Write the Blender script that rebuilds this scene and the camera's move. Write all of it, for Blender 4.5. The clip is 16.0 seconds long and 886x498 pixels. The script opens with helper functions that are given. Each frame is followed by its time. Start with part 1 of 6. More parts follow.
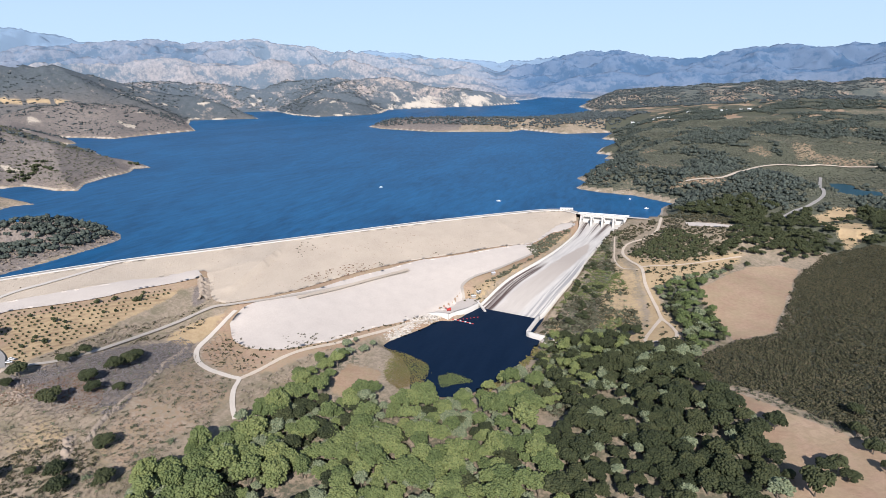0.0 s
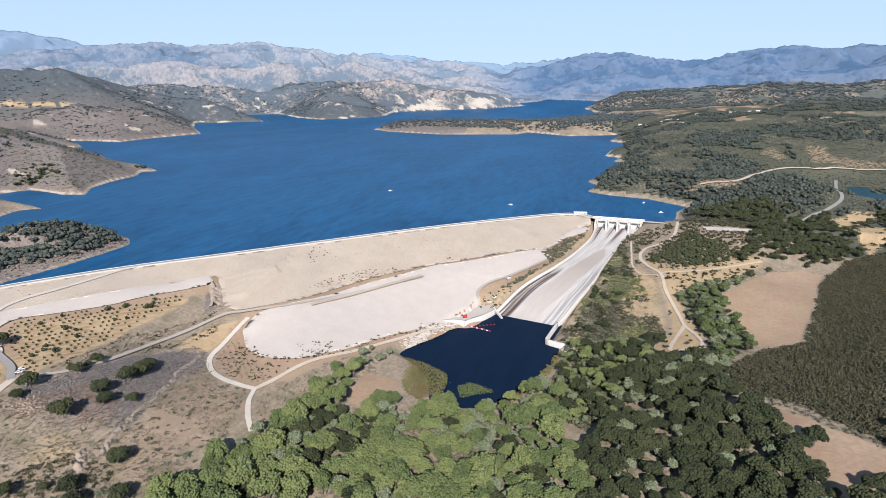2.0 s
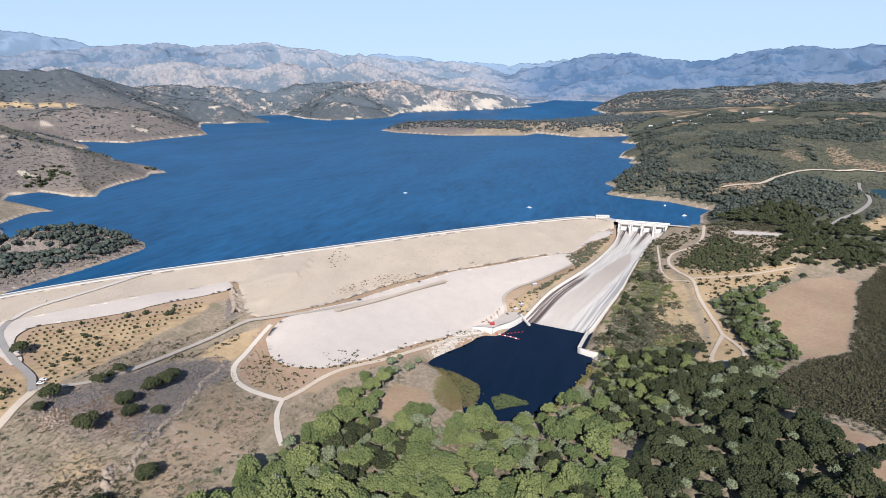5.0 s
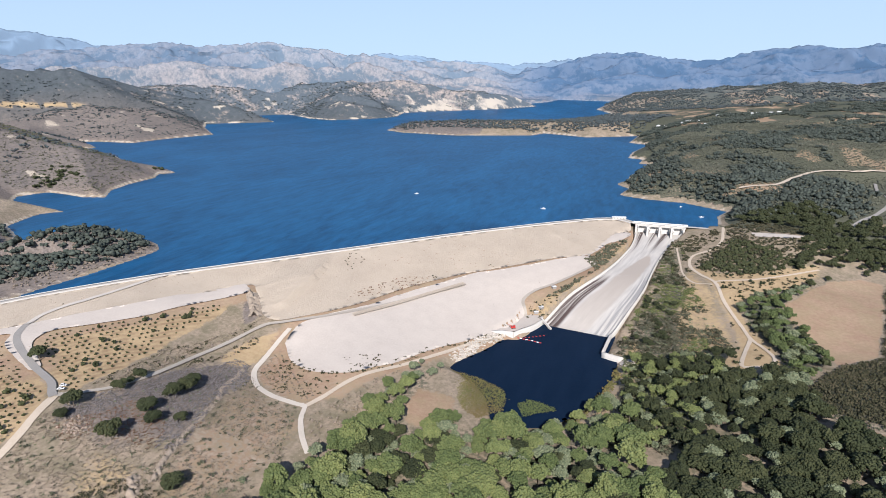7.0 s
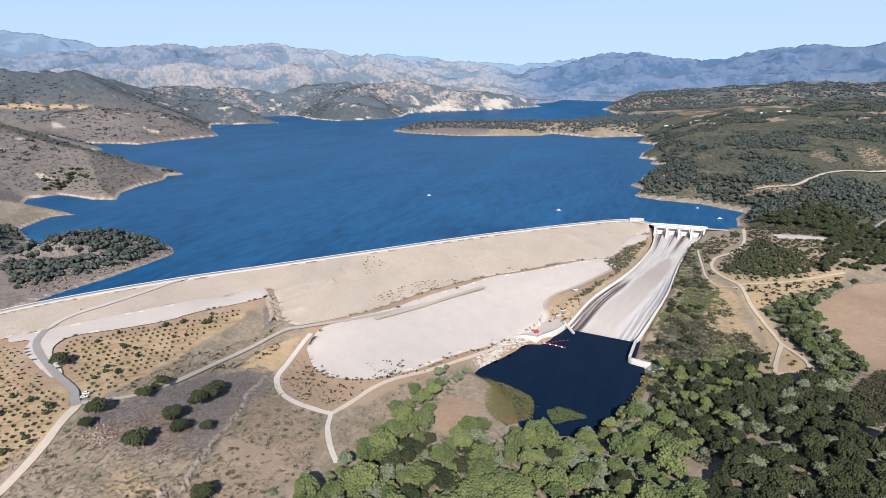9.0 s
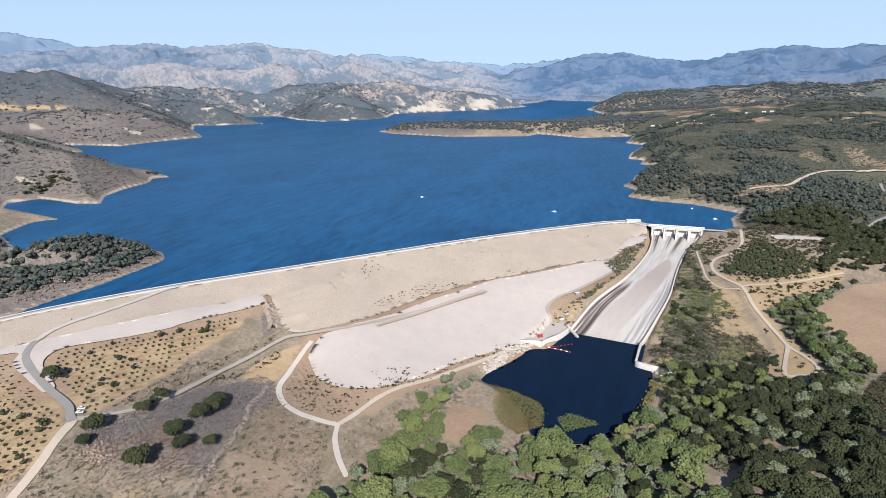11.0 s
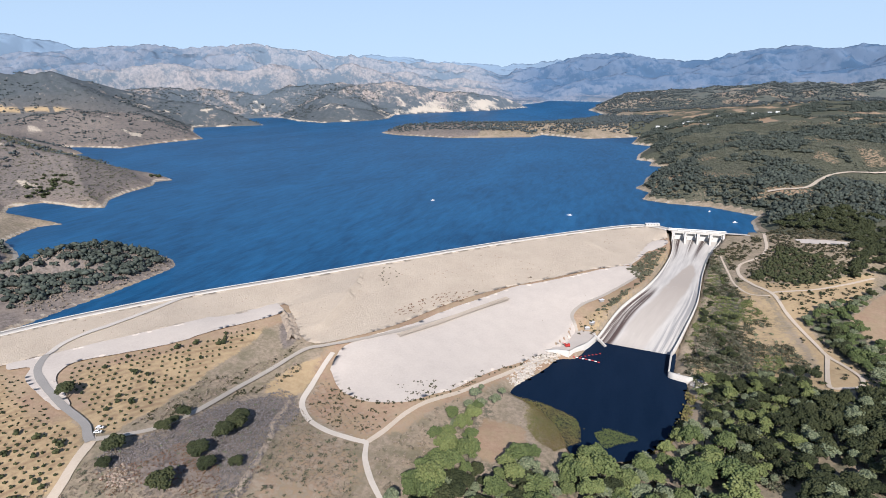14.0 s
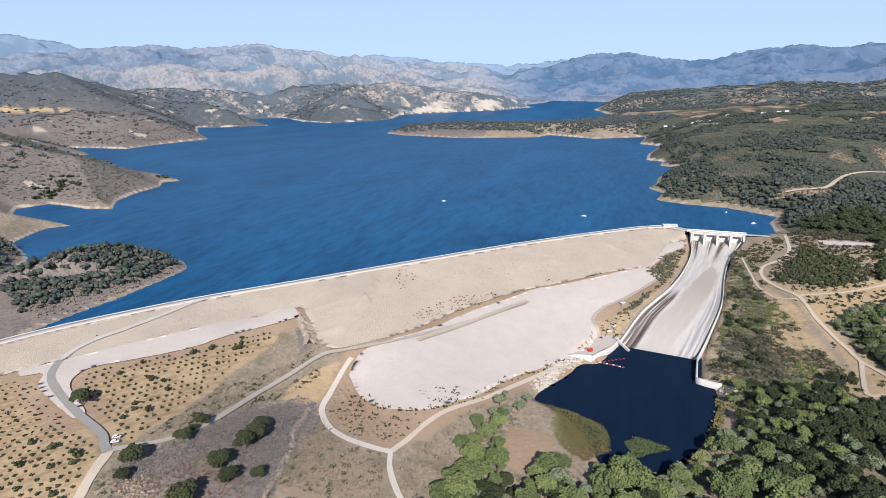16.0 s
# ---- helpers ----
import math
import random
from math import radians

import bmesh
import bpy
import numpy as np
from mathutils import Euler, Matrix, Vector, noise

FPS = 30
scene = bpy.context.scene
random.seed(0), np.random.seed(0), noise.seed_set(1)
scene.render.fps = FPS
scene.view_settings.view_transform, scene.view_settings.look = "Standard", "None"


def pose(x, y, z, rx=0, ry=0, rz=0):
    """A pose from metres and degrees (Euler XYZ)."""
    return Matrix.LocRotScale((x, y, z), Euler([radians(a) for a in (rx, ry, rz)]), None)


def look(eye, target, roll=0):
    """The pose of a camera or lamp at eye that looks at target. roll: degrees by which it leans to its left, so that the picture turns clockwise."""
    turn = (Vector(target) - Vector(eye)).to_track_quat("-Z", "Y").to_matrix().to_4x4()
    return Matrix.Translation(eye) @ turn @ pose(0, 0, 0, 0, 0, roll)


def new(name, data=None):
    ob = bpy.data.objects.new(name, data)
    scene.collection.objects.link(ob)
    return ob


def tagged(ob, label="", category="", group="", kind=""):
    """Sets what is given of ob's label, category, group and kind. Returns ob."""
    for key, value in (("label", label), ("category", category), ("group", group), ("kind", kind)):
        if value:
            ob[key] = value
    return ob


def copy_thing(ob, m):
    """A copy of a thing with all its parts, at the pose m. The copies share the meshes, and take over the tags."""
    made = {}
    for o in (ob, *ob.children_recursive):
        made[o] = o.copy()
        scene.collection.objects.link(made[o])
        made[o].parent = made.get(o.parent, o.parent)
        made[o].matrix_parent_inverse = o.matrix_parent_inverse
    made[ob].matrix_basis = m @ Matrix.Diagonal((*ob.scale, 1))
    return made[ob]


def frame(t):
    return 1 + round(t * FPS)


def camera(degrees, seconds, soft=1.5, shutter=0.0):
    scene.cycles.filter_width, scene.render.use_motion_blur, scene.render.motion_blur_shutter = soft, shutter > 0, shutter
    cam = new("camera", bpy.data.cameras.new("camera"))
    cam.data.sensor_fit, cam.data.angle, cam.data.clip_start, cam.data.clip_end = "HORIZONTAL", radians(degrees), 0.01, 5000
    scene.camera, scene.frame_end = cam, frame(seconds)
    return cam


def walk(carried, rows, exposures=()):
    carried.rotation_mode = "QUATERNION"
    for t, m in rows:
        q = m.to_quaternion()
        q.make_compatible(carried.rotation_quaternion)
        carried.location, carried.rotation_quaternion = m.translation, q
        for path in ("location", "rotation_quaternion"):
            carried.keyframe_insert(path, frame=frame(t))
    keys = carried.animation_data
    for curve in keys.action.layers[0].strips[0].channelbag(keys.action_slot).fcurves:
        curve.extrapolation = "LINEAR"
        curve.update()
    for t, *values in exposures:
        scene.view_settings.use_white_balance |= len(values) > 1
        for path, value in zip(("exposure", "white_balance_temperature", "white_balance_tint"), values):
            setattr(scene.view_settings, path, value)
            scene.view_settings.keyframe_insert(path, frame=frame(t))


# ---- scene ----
cam = camera(76.9, 16.0, 0.9)
PATH = [
    (0, (11.367, -3.947, 185.145), (10.699, -2.15, 184.573), -0.8),
    (0.5, (7.15, -2.473, 185.202), (6.48, -0.677, 184.632), -0.8),
    (1, (3.032, -0.861, 185.265), (2.359, 0.935, 184.697), -0.8),
    (1.5, (-1.132, 0.732, 185.379), (-1.807, 2.528, 184.812), -0.9),
    (2, (-5.33, 2.358, 185.437), (-6.007, 4.153, 184.873), -0.9),
    (2.5, (-9.807, 4.004, 185.519), (-10.485, 5.799, 184.955), -0.9),
    (3, (-14.393, 5.572, 185.614), (-15.073, 7.367, 185.051), -0.9),
    (3.5, (-19.017, 6.686, 185.711), (-19.698, 8.48, 185.149), -0.9),
    (4, (-23.75, 7.43, 185.783), (-24.432, 9.224, 185.221), -0.9),
    (6.5, (-48.288, 9.771, 186.462), (-48.977, 11.563, 185.9), -0.9),
    (7, (-53.275, 9.959, 186.705), (-53.965, 11.75, 186.142), -0.9),
    (7.5, (-58.489, 10.041, 187.07), (-59.18, 11.831, 186.508), -1.0),
    (8, (-63.551, 10.255, 187.313), (-64.244, 12.044, 186.75), -1.0),
    (8.5, (-68.661, 10.38, 187.549), (-69.356, 12.169, 186.987), -1.1),
    (9, (-73.856, 10.87, 187.772), (-74.553, 12.659, 187.21), -1.1),
    (11.5, (-98.322, 15.551, 189.297), (-98.959, 17.362, 188.735), -1.1),
    (12, (-103.186, 16.933, 189.564), (-103.825, 18.743, 189.003), -1.1),
    (12.5, (-107.948, 18.455, 189.859), (-108.588, 20.264, 189.297), -1.1),
    (13, (-112.581, 19.948, 190.214), (-113.224, 21.757, 189.652), -1.2),
    (13.5, (-117.231, 21.494, 190.482), (-117.874, 23.303, 189.92), -1.2),
    (14, (-122.109, 23.028, 190.652), (-122.743, 24.84, 190.091), -1.2),
    (14.5, (-126.871, 24.499, 190.626), (-127.507, 26.311, 190.066), -1.2),
    (15, (-131.41, 25.946, 190.408), (-132.047, 27.757, 189.849), -1.2),
    (15.5, (-136.149, 27.418, 189.96), (-136.788, 29.228, 189.401), -1.2),
    (16, (-140.89, 28.932, 189.463), (-141.531, 30.742, 188.903), -1.3),
]
walk(cam, [(t, look(eye, target, roll)) for t, eye, target, roll in PATH], [(0.0, 0.39, 6290, 13), (16.0, 0.29, 6290, 13)])

# ---- light ----
SUN_ELEVATION, SUN_HEADING = 35.0, -20.0  # degrees; the heading along which the sunlight travels
world = bpy.data.worlds.new("world")
scene.world = world
world.use_nodes = True
wn = world.node_tree.nodes
sky = wn.new("ShaderNodeTexSky")
sky.sky_type, sky.sun_disc = "NISHITA", False
sky.sun_elevation, sky.sun_rotation = radians(SUN_ELEVATION), radians(SUN_HEADING + 180)
sky.air_density, sky.dust_density, sky.ozone_density, sky.altitude = 0.8, 0.0, 2.7, 400
wn["Background"].inputs["Strength"].default_value = 0.086
tint = wn.new("ShaderNodeMix")
tint.data_type, tint.blend_type = "RGBA", "MULTIPLY"
tint.inputs[0].default_value, tint.inputs[7].default_value = 1.0, (1.0, 0.975, 1.045, 1)
world.node_tree.links.new(sky.outputs[0], tint.inputs[6])
haze = wn.new("ShaderNodeMix")
haze.data_type = "RGBA"
haze.inputs[7].default_value = (5.25, 7.1, 9.1, 1)
up = wn.new("ShaderNodeSeparateXYZ")
world.node_tree.links.new(wn.new("ShaderNodeTexCoord").outputs["Generated"], up.inputs[0])
thin = wn.new("ShaderNodeMapRange")
thin.interpolation_type = "SMOOTHSTEP"
thin.inputs["From Min"].default_value, thin.inputs["From Max"].default_value = 0.0, 0.6
thin.inputs["To Min"].default_value, thin.inputs["To Max"].default_value = 0.92, 0.1
world.node_tree.links.new(up.outputs["Z"], thin.inputs["Value"])
world.node_tree.links.new(thin.outputs[0], haze.inputs[0])
world.node_tree.links.new(tint.outputs[2], haze.inputs[6])
world.node_tree.links.new(haze.outputs[2], wn["Background"].inputs["Color"])
sun = new("sun", bpy.data.lights.new("sun", "SUN"))
sun.data.energy, sun.data.angle, sun.data.color = 5.0, radians(0.55), (1.0, 0.95, 0.88)
ea, ha = radians(SUN_ELEVATION), radians(SUN_HEADING)
sun.matrix_world = look((0, 0, 900), (math.sin(ha) * math.cos(ea), math.cos(ha) * math.cos(ea), 900 - math.sin(ea)))
scene.view_settings.exposure = 0.32


# ---- materials ----
def material(name, colours, scales, rough=0.9, bump=0.3, bump_scale=1.0, detail=6, spread=(0.3, 0.7), island=0.0, per_object=0.0):
    """A rough surface: two colours over a broad noise, a third over a fine one, and relief. Sizes in metres."""
    m = bpy.data.materials.new(name)
    m.use_nodes = True
    n, l = m.node_tree.nodes, m.node_tree.links
    b = n["Principled BSDF"]
    b.inputs["Roughness"].default_value = rough
    b.inputs["Specular IOR Level"].default_value = 0.25
    co = n.new("ShaderNodeNewGeometry")

    def field(size, det):
        t = n.new("ShaderNodeTexNoise")
        t.inputs["Scale"].default_value, t.inputs["Detail"].default_value, t.inputs["Roughness"].default_value = 1 / size, det, 0.62
        l.new(co.outputs["Position"], t.inputs["Vector"])
        r = n.new("ShaderNodeMapRange")
        r.inputs["From Min"].default_value, r.inputs["From Max"].default_value = spread
        l.new(t.outputs["Fac"], r.inputs["Value"])
        return r.outputs[0]

    def mix(f, a, c):
        x = n.new("ShaderNodeMix")
        x.data_type = "RGBA"
        for s, v in ((x.inputs[0], f), (x.inputs[6], a), (x.inputs[7], c)):
            if hasattr(v, "is_linked"):
                l.new(v, s)
            elif isinstance(v, tuple):
                s.default_value = (*v, 1)
            else:
                s.default_value = v
        return x.outputs[2]

    def times(a, k):
        x = n.new("ShaderNodeMath")
        x.operation = "MULTIPLY"
        l.new(a, x.inputs[0])
        x.inputs[1].default_value = k
        return x.outputs[0]

    out = mix(field(scales[0], detail), colours[0], colours[1])
    fine = field(scales[1], 4)
    if len(colours) > 2:
        out = mix(times(fine, 0.6), out, colours[2])
    if island or per_object:
        amount = max(island, per_object)
        oi = n.new("ShaderNodeObjectInfo")
        both = n.new("ShaderNodeMix")
        both.inputs[0].default_value = per_object / (island + per_object)
        l.new(co.outputs["Random Per Island"], both.inputs[2])
        l.new(oi.outputs["Random"], both.inputs[3])
        rnd = both.outputs[0]
        h = n.new("ShaderNodeHueSaturation")
        v = n.new("ShaderNodeMapRange")
        v.inputs["To Min"].default_value, v.inputs["To Max"].default_value = 1 - amount, 1 + amount
        l.new(rnd, v.inputs["Value"])
        l.new(v.outputs[0], h.inputs["Value"])
        v2 = n.new("ShaderNodeMapRange")
        v2.inputs["To Min"].default_value, v2.inputs["To Max"].default_value = 0.5 + amount * 0.06, 0.5 - amount * 0.06
        l.new(rnd, v2.inputs["Value"])
        l.new(v2.outputs[0], h.inputs["Hue"])
        l.new(out, h.inputs["Color"])
        out = h.outputs[0]
    l.new(out, b.inputs["Base Color"])
    if bump:
        bn = n.new("ShaderNodeBump")
        bn.inputs["Strength"].default_value, bn.inputs["Distance"].default_value = bump, bump_scale
        l.new(fine, bn.inputs["Height"])
        l.new(bn.outputs[0], b.inputs["Normal"])
    m["fields"] = 0
    return m


def water_material(name, colour, ripple, size, patch, gloss=0.02):
    m = bpy.data.materials.new(name)
    m.use_nodes = True
    n, l = m.node_tree.nodes, m.node_tree.links
    b = n["Principled BSDF"]
    b.inputs["IOR"].default_value = 1.33
    b.inputs["Specular IOR Level"].default_value = gloss
    co = n.new("ShaderNodeNewGeometry")
    b.inputs["Roughness"].default_value = 0.42

    def field(sx, sy, turn, lo, hi, det):
        mp = n.new("ShaderNodeMapping")
        mp.inputs["Rotation"].default_value, mp.inputs["Scale"].default_value = (0, 0, radians(turn)), (1 / sx, 1 / sy, 0.02)
        l.new(co.outputs["Position"], mp.inputs["Vector"])
        t = n.new("ShaderNodeTexNoise")
        t.inputs["Scale"].default_value, t.inputs["Detail"].default_value, t.inputs["Roughness"].default_value = 1.0, det, 0.66
        t.inputs["Distortion"].default_value = 0.5
        l.new(mp.outputs[0], t.inputs["Vector"])
        r = n.new("ShaderNodeMapRange")
        r.inputs["From Min"].default_value, r.inputs["From Max"].default_value = lo, hi
        l.new(t.outputs["Fac"], r.inputs["Value"])
        return r.outputs[0]

    both = n.new("ShaderNodeMix")
    both.inputs[0].default_value = 0.55
    l.new(field(150, 320, 25, 0.36, 0.64, 5), both.inputs[2])
    l.new(field(11, 46, 35, 0.34, 0.62, 7), both.inputs[3])
    tone = n.new("ShaderNodeMix")
    tone.data_type = "RGBA"
    l.new(both.outputs[0], tone.inputs[0])
    tone.inputs[6].default_value = (*(c * (1 - patch) for c in colour), 1)
    tone.inputs[7].default_value = (colour[0] * (1 + 1.6 * patch), colour[1] * (1 + 0.5 * patch), colour[2] * (1 + 0.25 * patch), 1)
    l.new(tone.outputs[2], b.inputs["Base Color"])
    w = n.new("ShaderNodeTexNoise")
    w.inputs["Scale"].default_value, w.inputs["Detail"].default_value = 1 / size, 5
    l.new(co.outputs["Position"], w.inputs["Vector"])
    bn = n.new("ShaderNodeBump")
    bn.inputs["Strength"].default_value, bn.inputs["Distance"].default_value = ripple, size * 0.25
    l.new(w.outputs["Fac"], bn.inputs["Height"])
    l.new(bn.outputs[0], b.inputs["Normal"])
    return m


def ground_material():
    """Dry chaparral ground; the attribute 'cover' (dry grass, bare soil, green) and 'far' say what grows where; 'range'
    paints distance haze.
    """
    m = bpy.data.materials.new("chaparral_ground")
    m.use_nodes = True
    n, l = m.node_tree.nodes, m.node_tree.links
    b = n["Principled BSDF"]
    b.inputs["Roughness"].default_value = 0.95
    b.inputs["Specular IOR Level"].default_value = 0.1
    co = n.new("ShaderNodeNewGeometry")
    at = n.new("ShaderNodeAttribute")
    at.attribute_name = "cover"
    sep = n.new("ShaderNodeSeparateColor")
    l.new(at.outputs["Color"], sep.inputs[0])
    at2 = n.new("ShaderNodeAttribute")
    at2.attribute_name = "kind"
    sep2 = n.new("ShaderNodeSeparateColor")
    l.new(at2.outputs["Color"], sep2.inputs[0])

    def field(size, det, lo, hi, rough=0.62):
        t = n.new("ShaderNodeTexNoise")
        t.inputs["Scale"].default_value, t.inputs["Detail"].default_value, t.inputs["Roughness"].default_value = 1 / size, det, rough
        l.new(co.outputs["Position"], t.inputs["Vector"])
        r = n.new("ShaderNodeMapRange")
        r.inputs["From Min"].default_value, r.inputs["From Max"].default_value = lo, hi
        l.new(t.outputs["Fac"], r.inputs["Value"])
        return r.outputs[0]

    def mix(f, a, c):
        x = n.new("ShaderNodeMix")
        x.data_type = "RGBA"
        for s, v in ((x.inputs[0], f), (x.inputs[6], a), (x.inputs[7], c)):
            if hasattr(v, "is_linked"):
                l.new(v, s)
            elif isinstance(v, tuple):
                s.default_value = (*v, 1)
            else:
                s.default_value = v
        return x.outputs[2]

    def math_(op, a, c):
        x = n.new("ShaderNodeMath")
        x.operation, x.use_clamp = op, True
        for s, v in ((x.inputs[0], a), (x.inputs[1], c)):
            if hasattr(v, "is_linked"):
                l.new(v, s)
            else:
                s.default_value = v
        return x.outputs[0]

    broad, mid, fine = field(70, 6, 0.35, 0.65), field(14, 6, 0.38, 0.62), field(3.2, 5, 0.4, 0.6)
    scrub = mix(mid, (0.335, 0.265, 0.198), (0.20, 0.172, 0.115))
    scrub = mix(math_("MULTIPLY", broad, 0.7), scrub, (0.375, 0.295, 0.225))
    scrub = mix(math_("MULTIPLY", fine, 0.36), scrub, (0.095, 0.092, 0.056))
    grass = mix(mid, (0.43, 0.31, 0.185), (0.34, 0.245, 0.145))
    grass = mix(math_("MULTIPLY", fine, 0.45), grass, (0.46, 0.36, 0.215))
    tilled = n.new("ShaderNodeAttribute")
    tilled.attribute_name = "tilled"
    across = n.new("ShaderNodeVectorMath")
    across.operation = "DOT_PRODUCT"
    across.inputs[1].default_value = (0.83 * 2 * math.pi / 6.4, -0.56 * 2 * math.pi / 6.4, 0)
    l.new(co.outputs["Position"], across.inputs[0])
    row = n.new("ShaderNodeMath")
    row.operation = "SINE"
    l.new(across.outputs["Value"], row.inputs[0])
    row_mask = math_("MULTIPLY", math_("MULTIPLY_ADD", row.outputs[0], 0.5), tilled.outputs["Fac"])
    grass = mix(math_("MULTIPLY", row_mask, mid), grass, (0.27, 0.185, 0.115))
    soil = mix(fine, (0.43, 0.308, 0.215), (0.36, 0.255, 0.175))
    soil = mix(math_("MULTIPLY", broad, 0.75), soil, (0.26, 0.165, 0.115))
    soil = mix(math_("MULTIPLY", mid, 0.35), soil, (0.30, 0.26, 0.15))
    # green is cooled a little to put distance haze into its colour
    green = mix(fine, (0.060, 0.066, 0.046), (0.108, 0.110, 0.078))
    green = mix(math_("MULTIPLY", broad, 0.5), green, (0.110, 0.110, 0.084))
    shale = mix(fine, (0.215, 0.182, 0.166), (0.12, 0.104, 0.094))
    shale = mix(math_("MULTIPLY", mid, 0.5), shale, (0.275, 0.225, 0.185))

    def lay(base, top, mask):
        soft = n.new("ShaderNodeMapRange")
        soft.inputs["From Min"].default_value, soft.inputs["From Max"].default_value = 0.35, 0.6
        s = n.new("ShaderNodeMath")
        s.operation = "ADD"
        l.new(mask, s.inputs[0])
        half = n.new("ShaderNodeMath")
        half.operation = "MULTIPLY_ADD"
        l.new(fine, half.inputs[0])
        half.inputs[1].default_value, half.inputs[2].default_value = 0.24, -0.12
        l.new(half.outputs[0], s.inputs[1])
        l.new(s.outputs[0], soft.inputs["Value"])
        return mix(soft.outputs[0], base, top)

    out = lay(scrub, shale, sep2.outputs[0])
    out = lay(out, green, sep.outputs[2])
    out = lay(out, grass, sep.outputs[0])
    out = lay(out, soil, sep.outputs[1])
    # far ranges: pale bald spurs and blue-green brush in the folds; this colour also carries relief shading
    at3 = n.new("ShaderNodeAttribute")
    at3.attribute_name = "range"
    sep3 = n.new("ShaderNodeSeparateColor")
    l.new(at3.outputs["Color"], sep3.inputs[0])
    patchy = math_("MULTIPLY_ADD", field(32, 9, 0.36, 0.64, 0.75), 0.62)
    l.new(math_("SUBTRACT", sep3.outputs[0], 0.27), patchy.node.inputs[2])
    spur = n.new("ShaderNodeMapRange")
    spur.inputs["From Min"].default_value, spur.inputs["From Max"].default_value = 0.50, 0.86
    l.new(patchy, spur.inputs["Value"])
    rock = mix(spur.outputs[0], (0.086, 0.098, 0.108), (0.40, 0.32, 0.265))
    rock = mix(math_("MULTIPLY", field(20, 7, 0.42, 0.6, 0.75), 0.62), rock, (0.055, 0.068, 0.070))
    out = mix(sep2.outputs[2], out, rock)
    out = lay(out, (0.47, 0.405, 0.325), sep2.outputs[1])
    # distance haze painted into the base colour: pale blue, then deeper blue to the right
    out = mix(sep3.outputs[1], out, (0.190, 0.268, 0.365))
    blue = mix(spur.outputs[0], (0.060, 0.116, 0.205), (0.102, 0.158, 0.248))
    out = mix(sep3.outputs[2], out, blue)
    l.new(out, b.inputs["Base Color"])
    bn = n.new("ShaderNodeBump")
    bn.inputs["Strength"].default_value, bn.inputs["Distance"].default_value = 0.22, 0.8
    l.new(fine, bn.inputs["Height"])
    l.new(bn.outputs[0], b.inputs["Normal"])
    return m


M_GROUND = ground_material()
M_LAKE = water_material("lake_water", (0.009, 0.091, 0.228), 0.2, 4.0, 0.5, 0.11)
M_POOL = water_material("pool_water", (0.006, 0.017, 0.040), 0.12, 3.0, 0.2)
M_POND = water_material("pond_water", (0.016, 0.060, 0.085), 0.05, 2.0, 0.2, 0.1)
M_RIPRAP = material("riprap_face", [(0.48, 0.40, 0.315), (0.385, 0.315, 0.245), (0.50, 0.43, 0.35)], (34, 1.2), 0.95, 0.6, 0.5)
M_APRON = material("pale_gravel", [(0.53, 0.465, 0.405), (0.455, 0.395, 0.345), (0.56, 0.505, 0.45)], (14, 1.5), 0.95, 0.3, 0.3)
M_CONCRETE = material("concrete", [(0.54, 0.51, 0.465), (0.45, 0.42, 0.385), (0.60, 0.575, 0.53)], (9, 0.8), 0.85, 0.2, 0.1)
M_PATH = material("bright_gravel", [(0.56, 0.495, 0.42), (0.48, 0.42, 0.35), (0.60, 0.54, 0.47)], (12, 0.9), 0.95, 0.1, 0.1)
M_ROAD = material("grey_asphalt", [(0.29, 0.27, 0.25), (0.24, 0.225, 0.21), (0.33, 0.31, 0.285)], (12, 0.7), 0.9, 0.2, 0.1)
M_SERVICE = material("gravel_road", [(0.39, 0.345, 0.295), (0.33, 0.29, 0.245), (0.44, 0.39, 0.335)], (12, 0.9), 0.95, 0.2, 0.1)
M_TRACK = material("dirt_track", [(0.53, 0.44, 0.345), (0.46, 0.375, 0.285), (0.57, 0.49, 0.40)], (12, 1.2), 0.95, 0.3, 0.2)

# ---- the lie of the land ----
HUB = np.array((-60.0, 12.0, 188.0))
NEAR, ROOM = 2600.0, 2200.0


def fold(p):
    """Draws what lies beyond NEAR towards the hub, so that the far ranges stay within NEAR + ROOM metres."""
    p = np.asarray(p, float)
    v = p - HUB
    d = np.hypot(v[..., 0], v[..., 1])
    u = np.maximum(d - NEAR, 0) / ROOM
    k = np.where(d > NEAR, (NEAR + ROOM * u / (1 + u)) / np.maximum(d, 1), 1.0)
    return HUB + v * k[..., None]


SHORE_NEAR = [(6, 784), (-69, 806), (-90, 812), (-160, 771), (-226, 717), (-294, 653), (-382, 561), (-460, 479), (-515, 422), (-557, 371), (-590, 324), (-600, 296),
              (-612, 322), (-612, 355), (-607, 400), (-607, 448), (-608, 480), (-611, 496), (-634, 513), (-671, 526), (-722, 517), (-750, 463), (-760, 415),
              (-803, 439), (-818, 461), (-846, 481), (-888, 501), (-930, 520), (-957, 571), (-964, 592), (-945, 616), (-996, 626), (-1043, 634), (-1110, 640)]
SHORE_LEFT = [(-1164, 686), (-1149, 734), (-1102, 730), (-1034, 717), (-989, 728), (-1045, 785), (-1074, 852), (-1091, 933), (-1128, 976), (-1105, 1004), (-1160, 1035), (-1240, 1020),
              (-1575, 1231), (-1893, 1285), (-1843, 1384), (-1972, 1463), (-2158, 1545), (-2041, 1563), (-1869, 1551), (-1878, 1709), (-1835, 1925), (-2174, 2240),
              (-2427, 2519), (-2112, 2712), (-2471, 3051), (-2884, 2967), (-2875, 3223), (-2570, 3491), (-2110, 3060), (-1866, 2912), (-1650, 3125), (-1625, 3295)]
